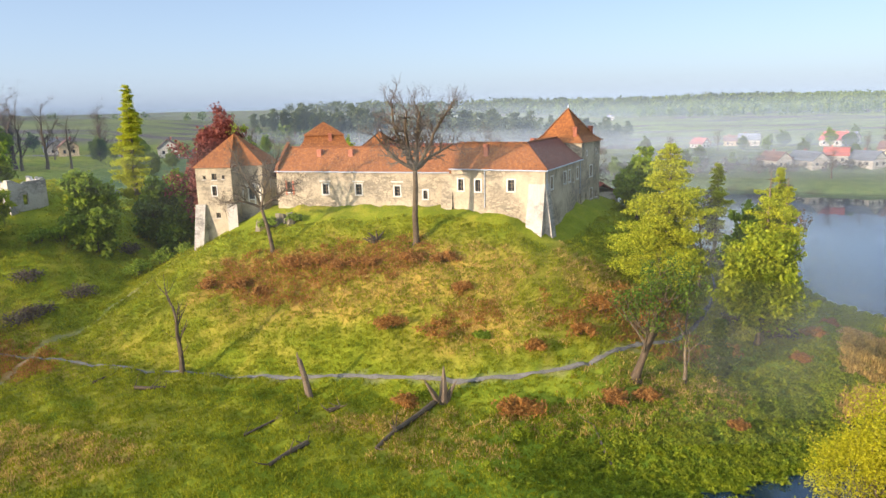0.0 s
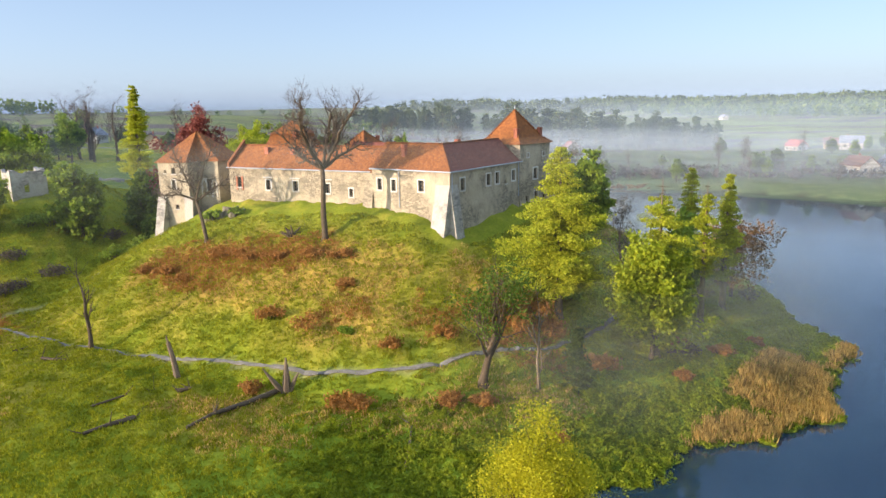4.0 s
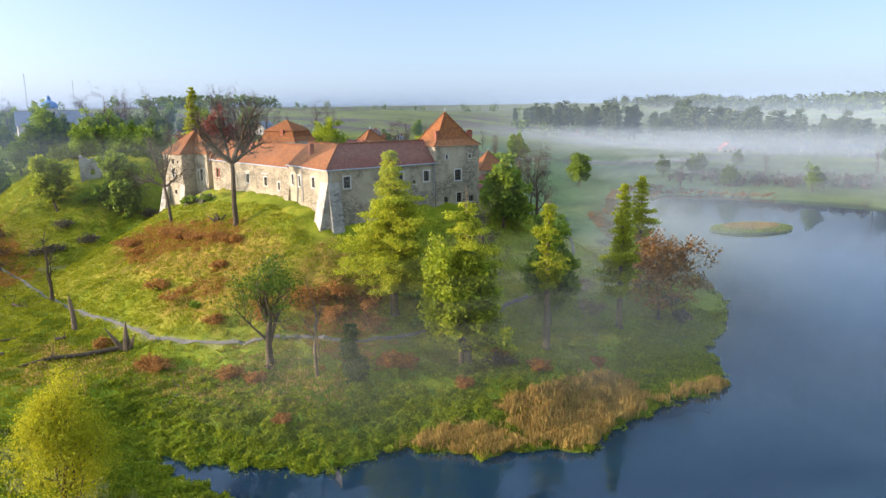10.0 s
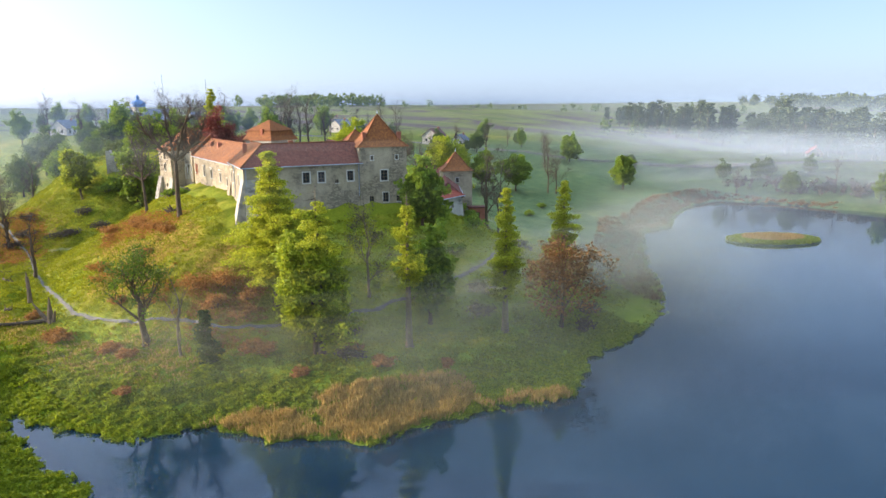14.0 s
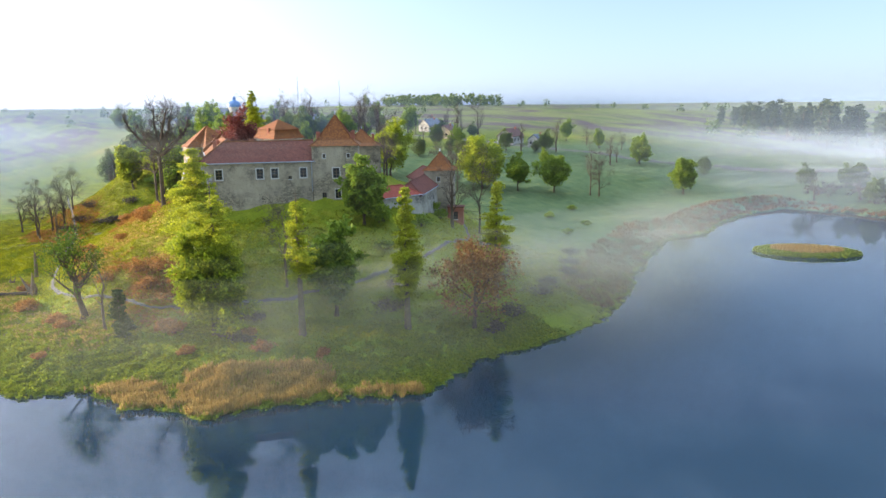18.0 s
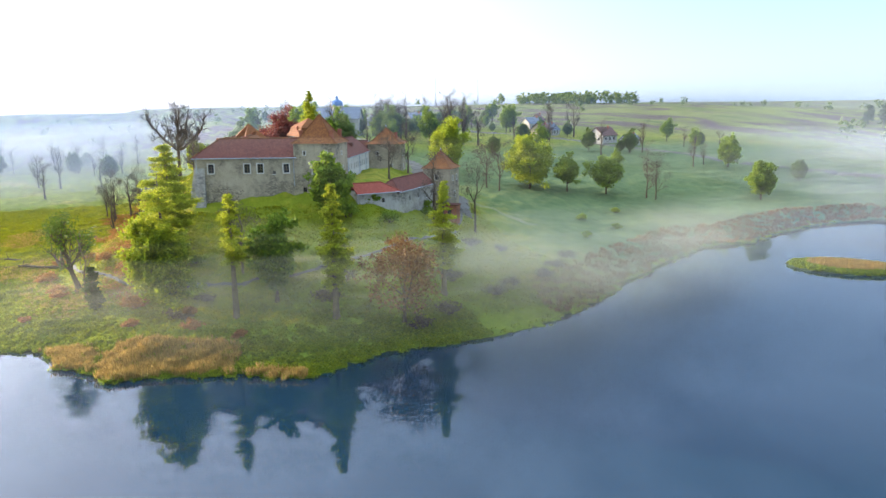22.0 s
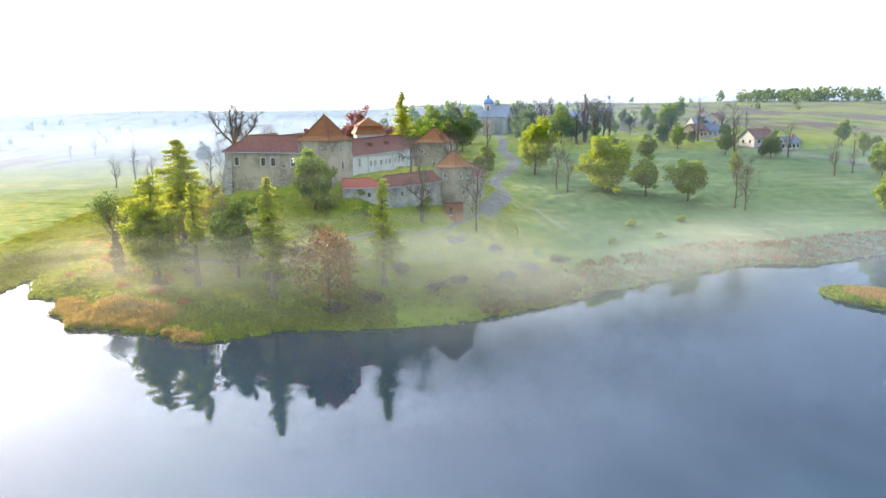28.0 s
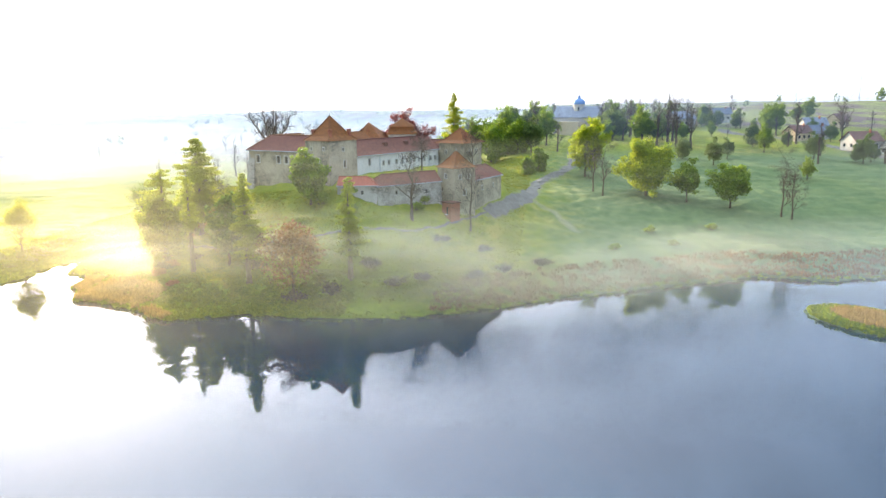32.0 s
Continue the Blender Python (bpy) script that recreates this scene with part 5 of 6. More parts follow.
HOUSES = [(-239, 246, 9, 12, 5.5, 20, 0), (-262, 250, 8, 10, 4, 70, 1), (-149, 279, 7, 10, 4.2, 30, 2), (-160, 290, 8, 14, 3, 35, 1), (-114, 291, 8, 12, 4, 20, 2), (-104, 299, 6, 8, 3, 20, 1),
          (-290, 268, 9, 13, 5, 40, 2), (-318, 285, 9, 12, 6, 10, 1), (-305, 240, 8, 11, 4, 80, 0), (-345, 262, 8, 12, 4, 60, 2), (-192, 300, 8, 11, 4, 10, 0), (-222, 322, 8, 12, 4, 50, 2), (-262, 180, 9, 12, 4, 30, 1),
          (143, 303, 8, 12, 4, 15, 2), (155, 299, 8, 17, 3.2, 10, 1), (166, 297, 7, 9, 4.5, 60, 3), (175, 290, 8, 12, 3.6, 20, 1), (202, 363, 9, 12, 4, 30, 3), (217, 378, 7, 9, 4, 30, 0), (178, 411, 8, 11, 4, 70, 0),
          (172, 420, 7, 9, 3.4, 70, 2), (153, 420, 7, 9, 3.4, 30, 3), (192, 300, 7, 10, 4, 40, 2), (30, 400, 6, 9, 3, 20, 3), (197, 838, 6, 9, 3, 20, 0)]
ROOFS = [shades("grey_house_roof", (0.16, 0.17, 0.19), (0.28, 0.29, 0.31), 0.5, 4, 0.6), shades("slate_house_roof", (0.10, 0.11, 0.13), (0.20, 0.21, 0.23), 0.5, 4, 0.7),
         shades("brown_house_roof", (0.14, 0.07, 0.05), (0.24, 0.12, 0.08), 0.5, 4, 0.8), shades("red_house_roof", (0.35, 0.07, 0.05), (0.5, 0.13, 0.08), 0.5, 4, 0.7)]
M_HOUSE = shades("house_plaster", (0.42, 0.38, 0.31), (0.60, 0.55, 0.46), 0.3, 3, 0.9)
M_HOUSE_WARM = shades("ochre_plaster", (0.55, 0.40, 0.22), (0.70, 0.54, 0.34), 0.3, 3, 0.9)


def house(x, y, w, l, h, turn, style):
    z = min(ground_z(x + i, y + j) for i in (-4, 4) for j in (-4, 4))
    names = ("grey", "slate", "brown", "red")
    root = thing("house", "village house with pale walls and " + names[style] + " gable roof", "house", (x, y, z), "village houses")
    root.rotation_euler = (0, 0, radians(turn))
    hw, hl, top = w / 2, l / 2, h + w * 0.42
    wb = Buf()
    wb.prism([Vector((-hw, -hl, -1)), Vector((hw, -hl, -1)), Vector((hw, hl, -1)), Vector((-hw, hl, -1))], [Vector((-hw, -hl, h)), Vector((hw, -hl, h)), Vector((hw, hl, h)), Vector((-hw, hl, h))])
    for s in (-1, 1):
        wb.face((-hw, s * hl, h), (hw, s * hl, h), (0, s * hl, top - 0.12))
    part("wall", wb, M_HOUSE_WARM if style == 2 and turn > 25 else M_HOUSE, root)
    rb = Buf()
    e, g = 0.5, 0.5
    for s in (-1, 1):
        p = [Vector((s * (hw + e), -hl - g, h - e * 0.84)), Vector((s * (hw + e), hl + g, h - e * 0.84)), Vector((0, hl + g, top)), Vector((0, -hl - g, top))]
        q = [v + Vector((0, 0, 0.16)) for v in p]
        if s < 0:
            p, q = p[::-1], q[::-1]
        rb.prism(p, q)
    roof = part("roof", rb, ROOFS[style], root)
    cb = Buf()
    cb.box((hw * 0.3, hl * 0.4, top + 0.1), (0.6, 0.6, 1.4))
    part("chimney", cb, M_BRICK, roof)
    for s in (-1, 1):
        for k in (-0.55, 0.0, 0.55):
            if s < 0 and k == 0:
                continue
            b = Buf()
            b.box((s * (hw + 0.01), k * hl, h * 0.55), (0.08, 1.1, 1.3))
            part("window", b, M_GLASS, root)
        for k in (-0.45, 0.45):
            b = Buf()
            b.box((k * hw, s * (hl + 0.01), h * 0.55), (1.0, 0.08, 1.3))
            part("window", b, M_GLASS, root)
    b = Buf()
    b.box((-hw - 0.02, 0, 1.0), (0.1, 1.0, 2.1))
    part("door", b, M_WOOD, root)
    return root


for hs in HOUSES:
    house(*hs)

busy = [(a, b) for a, b, *_ in HOUSES] + [(-199, 187), (-71, 117)]


def is_free(x, y, gap=9):
    if any(math.hypot(x - a, y - b) < gap for a, b in busy):
        return False
    return all(seg_dist(np.array([x]), np.array([y]), line)[0] > half + 3 for line, half in PATHS) and shore_dist(np.array([x]), np.array([y]))[0] > 6


def scatter(n, x0, x1, y0, y1, kinds, s0, s1, gap=9):
    done = 0
    for _ in range(n * 12):
        if done == n:
            break
        x, y = rng.uniform(x0, x1), rng.uniform(y0, y1)
        if not is_free(x, y, gap):
            continue
        k = kinds[rng.randint(len(kinds))]
        plant(protos[k][rng.randint(len(protos[k]))], x, y, rng.uniform(s0, s1), rng.uniform(0, 6.28))
        done += 1


for x, y, s in ((-141, 223, 0.95), (-131, 217, 0.9), (-122, 229, 0.8), (-148, 226, 1.0), (-144, 233, 0.9), (-156, 205, 0.85), (-165, 196, 0.9), (-178, 203, 0.9), (-186, 212, 0.95), (-172, 210, 0.8)):
    plant(protos["bare"][rng.randint(2)], x, y, s, rng.uniform(0, 6.28))
for x, y, s, k in ((-112, 142, 1.1, 1), (-120, 150, 1.0, 2), (-104, 148, 1.0, 1), (-140, 116, 1.0, 2), (-160, 131, 1.1, 0), (-128, 124, 1.0, 1), (-112, 134, 1.0, 2), (-169, 165, 1.1, 1), (-150, 150, 1.0, 2)):
    plant(protos["leaf"][k], x, y, s, rng.uniform(0, 6.28))
for x, y, s in ((-65, 80.5, 0.62), (-70, 84.6, 0.6), (-66.6, 87, 0.5), (-74, 78, 0.5), (-174, 214.8, 0.95), (-120, 112, 0.7), (-185, 155, 0.8)):
    plant(protos["bare"][rng.randint(2)], x, y, s, rng.uniform(0, 6.28))
scatter(14, -200, -108, 140, 178, ["leaf", "bare", "leaf"], 0.6, 1.1, 10)
scatter(26, -300, -130, 190, 300, ["leaf", "leaf", "bare"], 0.45, 0.95)
scatter(22, -420, -230, 130, 340, ["leaf", "leaf", "bare"], 0.6, 1.0)
scatter(14, -130, -40, 235, 330, ["leaf", "bare"], 0.35, 0.7)
scatter(20, -330, -110, 20, 100, ["bare", "leaf", "bare"], 0.5, 0.8)
scatter(6, -420, -200, -160, 60, ["bare", "leaf"], 0.4, 0.7)
scatter(44, -270, -62, 196, 335, ["leaf", "bare", "leaf"], 0.3, 0.7, 7)
scatter(16, -30, 110, 296, 345, ["leaf", "bare", "leaf"], 0.35, 0.65, 5)
scatter(26, 98, 230, 262, 345, ["leaf", "leaf", "bare"], 0.35, 0.6, 7)
scatter(12, 130, 330, 345, 460, ["leaf"], 0.4, 0.7, 9)

# pine wood beyond the valley
def pine(seed, h):
    r = np.random.RandomState(seed)
    root = thing("pine_tree", "tall dark pine in the wood beyond the valley", "tree", (0, 0, 0), "far pine wood")
    tb = Buf()
    tb.tube([Vector((0, 0, -0.5)), Vector((0.1, 0, h * 0.5)), Vector((0.2, 0.1, h * 0.95))], [0.32, 0.24, 0.08], 6)
    part("trunk", tb, M_BARK_PALE, root)
    k = 60
    z = r.uniform(0.22, 1.0, k) * h
    rad = np.minimum(1, 2.2 * (1.03 - z / h) ** 0.6) * h * 0.2
    a = r.uniform(0, 6.28, k)
    c = np.stack([np.cos(a) * rad * r.uniform(0.2, 1, k), np.sin(a) * rad * r.uniform(0.2, 1, k), z], 1)
    v, f = leaves(r, c, np.full(k, 0.5), 18, np.full(k, 1.25), 0.7)
    part("crown", fast_mesh("crown", v, f, M_FAR_PINE), M_FAR_PINE, root)
    return root


pines = [pine(90 + i, 16.0 + i) for i in range(4)]
PINE_LINE = [(-138, 508), (-125, 504), (-75, 493), (-29, 481), (10, 470), (50, 458), (90, 448), (120, 440)]
for (ax, ay), (bx, by) in zip(PINE_LINE, PINE_LINE[1:]):
    n = int(math.hypot(bx - ax, by - ay) / 5.0)
    for i in range(n):
        q = (i + rng.uniform(0, 1)) / n
        for row in range(3):
            x, y = ax + (bx - ax) * q + rng.uniform(-4, 4), ay + (by - ay) * q + row * 10 + rng.uniform(-4, 5)
            if -42 < x < -30:
                continue
            p = rng.randint(4)
            tall = np.interp(x, [-138, -75, -30, 10, 50, 120], [32, 33, 32, 29.5, 26.5, 21.5]) - ground_z(x, y) + row * 1.5
            ob = plant(pines[p], x, y, max(6.0, tall) / (16.0 + p) * rng.uniform(0.62, 1.1), rng.uniform(0, 6.28))
for k, p in enumerate(pines):
    x, y = -100 + 41 * k, 511 - 12 * k
    p.location = (x, y, ground_z(x, y))


def far_wood(name, label, n, place, mat, size, seed):
    """Distant wood: crowns of leaf clumps on the hill, too many to count."""
    r = np.random.RandomState(seed)
    c = []
    while len(c) < n:
        x, y = place(r)
        if shore_dist(np.array([x]), np.array([y]))[0] > 10:
            c.append((x, y))
    c = np.array(c)
    z = height(c[:, 0], c[:, 1])
    s = r.uniform(0.7, 1.25, n) * size
    cen = np.stack([c[:, 0], c[:, 1], z + s * 0.62], 1)
    v, f = leaves(r, cen, s * 0.2, 34, s * 0.55, 1.25)
    return tagged(new(name, fast_mesh(name, v, f, mat)), label, "woodland", kind="stuff")


def on_ridge(cx, cy, rx, ry, turn, lo=0.3):
    def place(r):
        a = radians(turn)
        while True:
            u, w = r.uniform(-1, 1), r.uniform(-1.0, 0.75)
            if u * u + w * w < 1:
                return cx + u * rx * math.cos(a) - w * ry * math.sin(a), cy + u * rx * math.sin(a) + w * ry * math.cos(a)
    return place


far_wood("forest", "spring-green forest covering the far hillside", 3300, on_ridge(640, 1080, 620, 330, -18), M_FAR_LEAF, 9.5, 31)
far_wood("forest", "dark mixed forest along the horizon ridge", 700, on_ridge(150, 1180, 420, 120, -6), M_FAR_PINE, 11, 32)
far_wood("forest", "wooded knoll above the village fields", 100, on_ridge(-520, 545, 95, 50, 20), M_FAR_LEAF, 8.5, 33)
far_wood("forest", "hedges and copses among distant fields", 60, lambda r: (r.uniform(-900, -60), r.uniform(420, 900)), M_FAR_LEAF, 7, 34)
far_wood("forest", "scattered trees over the misty lowland", 60, lambda r: (r.uniform(-1100, -330), r.uniform(-350, 330)), M_FAR_LEAF, 6, 35)
far_wood("thicket", "brownish thicket of bare willows on the far shore", 420, lambda r: (lambda q: (20 + 200 * q, 305 - 55 * max(0.0, q - 0.35) + r.uniform(0, 22)))(r.uniform(0, 1)), M_TWIG, 2.2, 36)

# ---------- church ----------
def church():
    z = 20.2
    root = thing("church", "white and cream church with blue onion dome among trees", "church", (-199, 186.6, z))
    root.rotation_euler = (0, 0, radians(-28))
    wb = Buf()
    wb.box((0, 0, 4.2), (11, 24, 10.4))
    for s in (-1, 1):
        wb.face((-5.5, s * 12, 9.4), (5.5, s * 12, 9.4), (0, s * 12, 14.5))
    part("nave", wb, M_HOUSE, root)
    rb = Buf()
    for s in (-1, 1):
        p = [Vector((s * 6.2, -12.6, 8.9)), Vector((s * 6.2, 12.6, 8.9)), Vector((0, 12.6, 14.6)), Vector((0, -12.6, 14.6))]
        q = [v + Vector((0, 0, 0.2)) for v in p]
        rb.prism(p if s > 0 else p[::-1], q if s > 0 else q[::-1])
    part("roof", rb, ROOFS[0], root)
    tb = Buf()
    tb.box((9, 0, 3.0), (8, 12, 8))
    tb.box((-9, 0, 3.0), (8, 12, 8))
    part("side_aisle", tb, M_HOUSE_WARM, root)
    db = Buf()
    o8 = [(math.cos(k * math.pi / 4 + 0.39), math.sin(k * math.pi / 4 + 0.39)) for k in range(8)]
    db.prism([Vector((3.0 * a, 3.0 * b, 11)) for a, b in o8], [Vector((3.0 * a, 3.0 * b, 15.4)) for a, b in o8])
    db.prism([Vector((3.3 * a, 3.3 * b, 15.2)) for a, b in o8], [Vector((3.3 * a, 3.3 * b, 15.7)) for a, b in o8])
    drum = part("drum", db, M_HOUSE, root)
    for a, b in o8[::2]:
        wb = Buf()
        wb.box((2.85 * a, 2.85 * b, 13.4), (0.7, 0.7, 2.0))
        part("window", wb, M_GLASS, drum)
    ob = Buf()
    prof = [(3.2, 15.7), (3.3, 16.6), (2.9, 17.6), (1.9, 18.4), (0.9, 18.8), (0.75, 19.6), (0.9, 19.9), (0.4, 20.5), (0.08, 21.0)]
    ob.tube([Vector((0, 0, h)) for _, h in prof], [r for r, _ in prof], 16)
    k = Mat("blue_dome", 0.45, 0.5)
    k.color(k.ramp(k.noise(0.8), [(0.3, (0.07, 0.17, 0.38)), (0.7, (0.13, 0.27, 0.50))]))
    part("dome", ob, k.m, root, smooth=True)


church()


def mast(x, y, h):
    z = ground_z(x, y)
    root = thing("radio_mast", "thin lattice radio mast on the far ridge", "mast", (x, y, z))
    mb = Buf()
    legs = [(math.cos(q) * 1.0, math.sin(q) * 1.0) for q in (0, 2.09, 4.19)]
    for a, b in legs:
        mb.tube([Vector((a, b, 0)), Vector((a * 0.3, b * 0.3, h))], [0.16, 0.1], 4)
    part("legs", mb, M_METAL, root)
    bb = Buf()
    for i in range(12):
        s = 1 - 0.7 * i / 12
        s2 = 1 - 0.7 * (i + 1) / 12
        for j in range(3):
            p, q = legs[j], legs[(j + 1) % 3]
            bb.tube([Vector((p[0] * s, p[1] * s, h * i / 12)), Vector((q[0] * s2, q[1] * s2, h * (i + 1) / 12))], [0.07, 0.07], 3)
    part("bracing", bb, M_METAL, root)


mast(-640, 436, 38)
mast(-690, 520, 34)

# ---------- ruin ----------
RC = [Vector((-71.2, 113.2)), Vector((-67.7, 118.2)), Vector((-72.4, 121.6)), Vector((-75.9, 116.4))]
ruin = thing("ruined_house", "roofless ruin of rough stone and brick on a mound", "ruin")
rr = np.random.RandomState(8)
for i in range(4):
    a, b = RC[i], RC[(i + 1) % 4]
    d = (b - a)
    ln = d.length
    d.normalize()
    nrm = Vector((-d.y, d.x)) * 0.6
    n = 14
    wb = Buf()
    ztop = [24.6 + rr.uniform(-0.5, 0.35) - (1.2 if i == 2 else 0) for _ in range(n + 1)]
    for k in range(n):
        s0, s1 = ln * k / n, ln * (k + 1) / n
        hole = (i == 0 and 5 <= k <= 6) or (i == 3 and 6 <= k <= 7)
        spans = [(18.0, 20.6), (22.6, 0)] if hole else [(18.0, 0)]
        for lo_, hi_ in spans:
            t0, t1 = (hi_, hi_) if hi_ else (ztop[k], ztop[k + 1])
            p0, p1 = a + d * s0, a + d * s1
            wb.prism([v2(p0, lo_), v2(p1, lo_), v2(p1 + nrm, lo_), v2(p0 + nrm, lo_)], [v2(p0, t0), v2(p1, t1), v2(p1 + nrm, t1), v2(p0 + nrm, t0)])
    part("wall", wb, M_RUBBLE, ruin)

# ================= dead wood and bushes =================
def log(pts, r, label, mat=None, kind="fallen_log"):
    root = thing(kind, label, "log", (*pts[0], ground_z(*pts[0])))
    lb = Buf()
    p3 = [Vector((x - pts[0][0], y - pts[0][1], ground_z(x, y) - ground_z(*pts[0]) + r * 0.7)) for x, y in pts]
    lb.tube(p3, [r * (1 - 0.45 * i / (len(pts) - 1)) for i in range(len(pts))], 7)
    part("stem", lb, mat or M_BARK, root)
    rg = np.random.RandomState(int(abs(pts[0][0] * 10)) + 3)
    for k in range(5):
        q = p3[rg.randint(len(p3))]
        sb = Buf()
        d = Vector((rg.normal(), rg.normal(), abs(rg.normal()) * 0.6)).normalized()
        sb.tube([q, q + d * 0.7, q + d * rg.uniform(1.0, 1.9) + Vector((0, 0, 0.15))], [r * 0.3, r * 0.2, 0.02], 4)
        part("branch_stub", sb, mat or M_BARK, root)
    return root


log([(-1.5, 70.5), (-3.5, 67.0), (-5.4, 63.3), (-7.0, 60.5)], 0.34, "fallen dark tree trunk lying in the grass")
log([(-13.8, 62.0), (-15.0, 59.6), (-16.3, 57.4)], 0.32, "fallen weathered trunk in the marsh grass")
log([(-20.5, 64.0), (-18.0, 66.5), (-16.0, 69.0)], 0.14, "thin fallen branch on the meadow")
log([(-36.5, 76.0), (-34.6, 75.8), (-33.0, 76.5)], 0.25, "short rotting log beside the dead tree")
log([(-42.0, 77.5), (-41.5, 79.5)], 0.18, "short dark log on the meadow")
log([(-12.8, 68.6), (-11.6, 69.2)], 0.3, "rotting log piece on the meadow")
log([(15.5, 60.5), (15.2, 64.0), (14.8, 67.0)], 0.2, "pale dead branch lying in the marsh", M_BARK_PALE)

stub = tree_base("tree_stump", "leaning broken stump beside the path", -15.7, 73.3, "stump")
b = Buf()
b.tube([Vector((0, 0, -0.3)), Vector((0, 0, 0.4)), Vector((-0.4, 0.2, 2.4)), Vector((-0.95, 0.3, 4.6))], [0.55, 0.42, 0.33, 0.26], 8)
part("trunk", b, M_WOOD, stub)
b = Buf()
b.tube([Vector((-0.95, 0.3, 4.5)), Vector((-1.15, 0.35, 5.1)), Vector((-1.1, 0.3, 5.5))], [0.18, 0.1, 0.03], 5)
part("splinter", b, M_WOOD, stub)
snag = tree_base("tree_stump", "splintered stump with fallen halves and brushwood", -0.7, 70.9, "stump")
for pts, rad in ((((0, 0, -0.3), (0.1, 0, 1.5), (0.15, 0.1, 4.2)), (0.6, 0.45, 0.08)), (((-0.3, 0, -0.2), (-1.0, -0.8, 1.5), (-1.9, -1.6, 3.4)), (0.4, 0.3, 0.06)), (((0.3, 0.1, -0.2), (0.9, 0.3, 1.4), (1.5, 0.3, 2.4)), (0.35, 0.25, 0.05))):
    b = Buf()
    b.tube([Vector(p) for p in pts], rad, 7)
    part("splinter", b, M_WOOD, snag)
root_plate = tree_base("tree_stump", "uprooted stump with dark twisted roots on the hill", -9.8, 97.0, "stump")
rg = np.random.RandomState(44)
for k in range(9):
    b = Buf()
    d = Vector((rg.normal(), rg.normal() * 0.6, abs(rg.normal()) * 0.8 + 0.2)).normalized()
    b.tube([Vector((0, 0, 0)), d * 0.9, d * 1.7 + Vector((rg.normal() * 0.3, rg.normal() * 0.3, 0.2))], [0.4, 0.22, 0.05], 5)
    part("root", b, M_BARK, root_plate)
rocks = shades("mossy_rock", (0.12, 0.105, 0.07), (0.26, 0.22, 0.15), 1.0, 6, 0.95, 0.1)
outcrop = tree_base("rock_outcrop", "broken masonry lump half grown over with grass", -25.5, 107.5, "rock", 0.5)
for k in range(7):
    b = Buf()
    pts = [Vector((rg.normal(), rg.normal(), rg.normal())).normalized() for _ in range(6)]
    c = Vector((rg.uniform(-3, 3), rg.uniform(-1.6, 1.2), rg.uniform(0, 1.6)))
    s = rg.uniform(0.7, 1.5)
    ring_a = [c + Vector((math.cos(q) * s * rg.uniform(0.8, 1.2), math.sin(q) * s * rg.uniform(0.8, 1.2), -s)) for q in np.linspace(0, 5.4, 7)]
    ring_b = [c + Vector((math.cos(q) * s * 0.7 * rg.uniform(0.7, 1.2), math.sin(q) * s * 0.7 * rg.uniform(0.7, 1.2), s * rg.uniform(0.5, 0.9))) for q in np.linspace(0, 5.4, 7)]
    b.prism(ring_a, ring_b)
    part("boulder", b, rocks, outcrop)

RUSTY = [(-7.1, 81.6, 4.5, 1.6), (-1.2, 80.1, 5.0, 1.8), (-25.6, 92.4, 3, 1.4), (-18.2, 95.6, 5, 1.3), (-14, 93.5, 5, 1.2), (-22, 96.5, 5, 1.3), (-10, 93.0, 4, 1.3), (-29, 94, 4, 1.3), (0.0, 90.9, 4, 1.3), (-5, 91.5, 4, 1.2), (16.0, 79.5, 4, 1.3),
         (19.0, 84.2, 6, 2.4), (22.5, 86.8, 6, 2.6), (26.0, 88.0, 6, 2.4), (24.5, 84.0, 5, 2.0), (28.5, 86.0, 5, 2.2), (6.8, 68.9, 4, 1.6), (-4.6, 70.2, 3, 1.5), (18.2, 71.2, 3.4, 1.8), (21.8, 71.9, 3, 1.6), (8.5, 68.6, 3.6, 1.2), (35.0, 84.0, 4.5, 1.8),
         (44.4, 83.2, 2.6, 1.2), (50.4, 91.8, 3.2, 1.7), (33.6, 83.6, 4, 1.6), (56.1, 98.0, 2.4, 1.2), (45.0, 91.9, 3, 1.5), (10.0, 76.8, 3, 1.0), (30.0, 67.2, 2.4, 0.9), (-34, 96, 4, 1.4), (2.0, 86.0, 3, 1.0)]
for i, (x, y, w, h) in enumerate(RUSTY):
    bush(x, y, w, h, 200 + i, "rust-brown thicket of dry bramble and bracken", M_RUST, n=90, twigs=20, group="rusty thickets", size=0.17)
DARKB = [(-54.6, 117.9, 5, 2.0), (-63.9, 103.5, 7, 2.0), (-62.0, 96.3, 6, 1.6), (-56.5, 103.6, 5, 2.4), (-59.8, 98.5, 5, 1.5), (50.4, 112.7, 5, 2.2), (47.5, 116.5, 5, 2.4), (54.1, 142.4, 5, 2.2), (51, 147, 4, 2.0), (47, 157, 5, 1.6), (42.1, 162.1, 5, 1.6), (36, 170, 5, 1.6),
         (49.0, 136.0, 5, 2.6), (58.0, 131.0, 5, 2.8), (61.0, 125.0, 4.5, 2.6), (-70, 92, 7, 2.0), (-78, 96, 7, 2.2), (-66, 88, 6, 1.6), (33, 148, 4, 2.0), (29, 157, 4, 1.4), (45.5, 90.5, 4, 1.8), (40.0, 94.5, 4, 1.6)]
for i, (x, y, w, h) in enumerate(DARKB):
    bush(x, y, w, h, 260 + i, "dark leafless thicket with purplish twigs", M_TWIG, n=60, twigs=26, group="dark thickets", size=0.16)
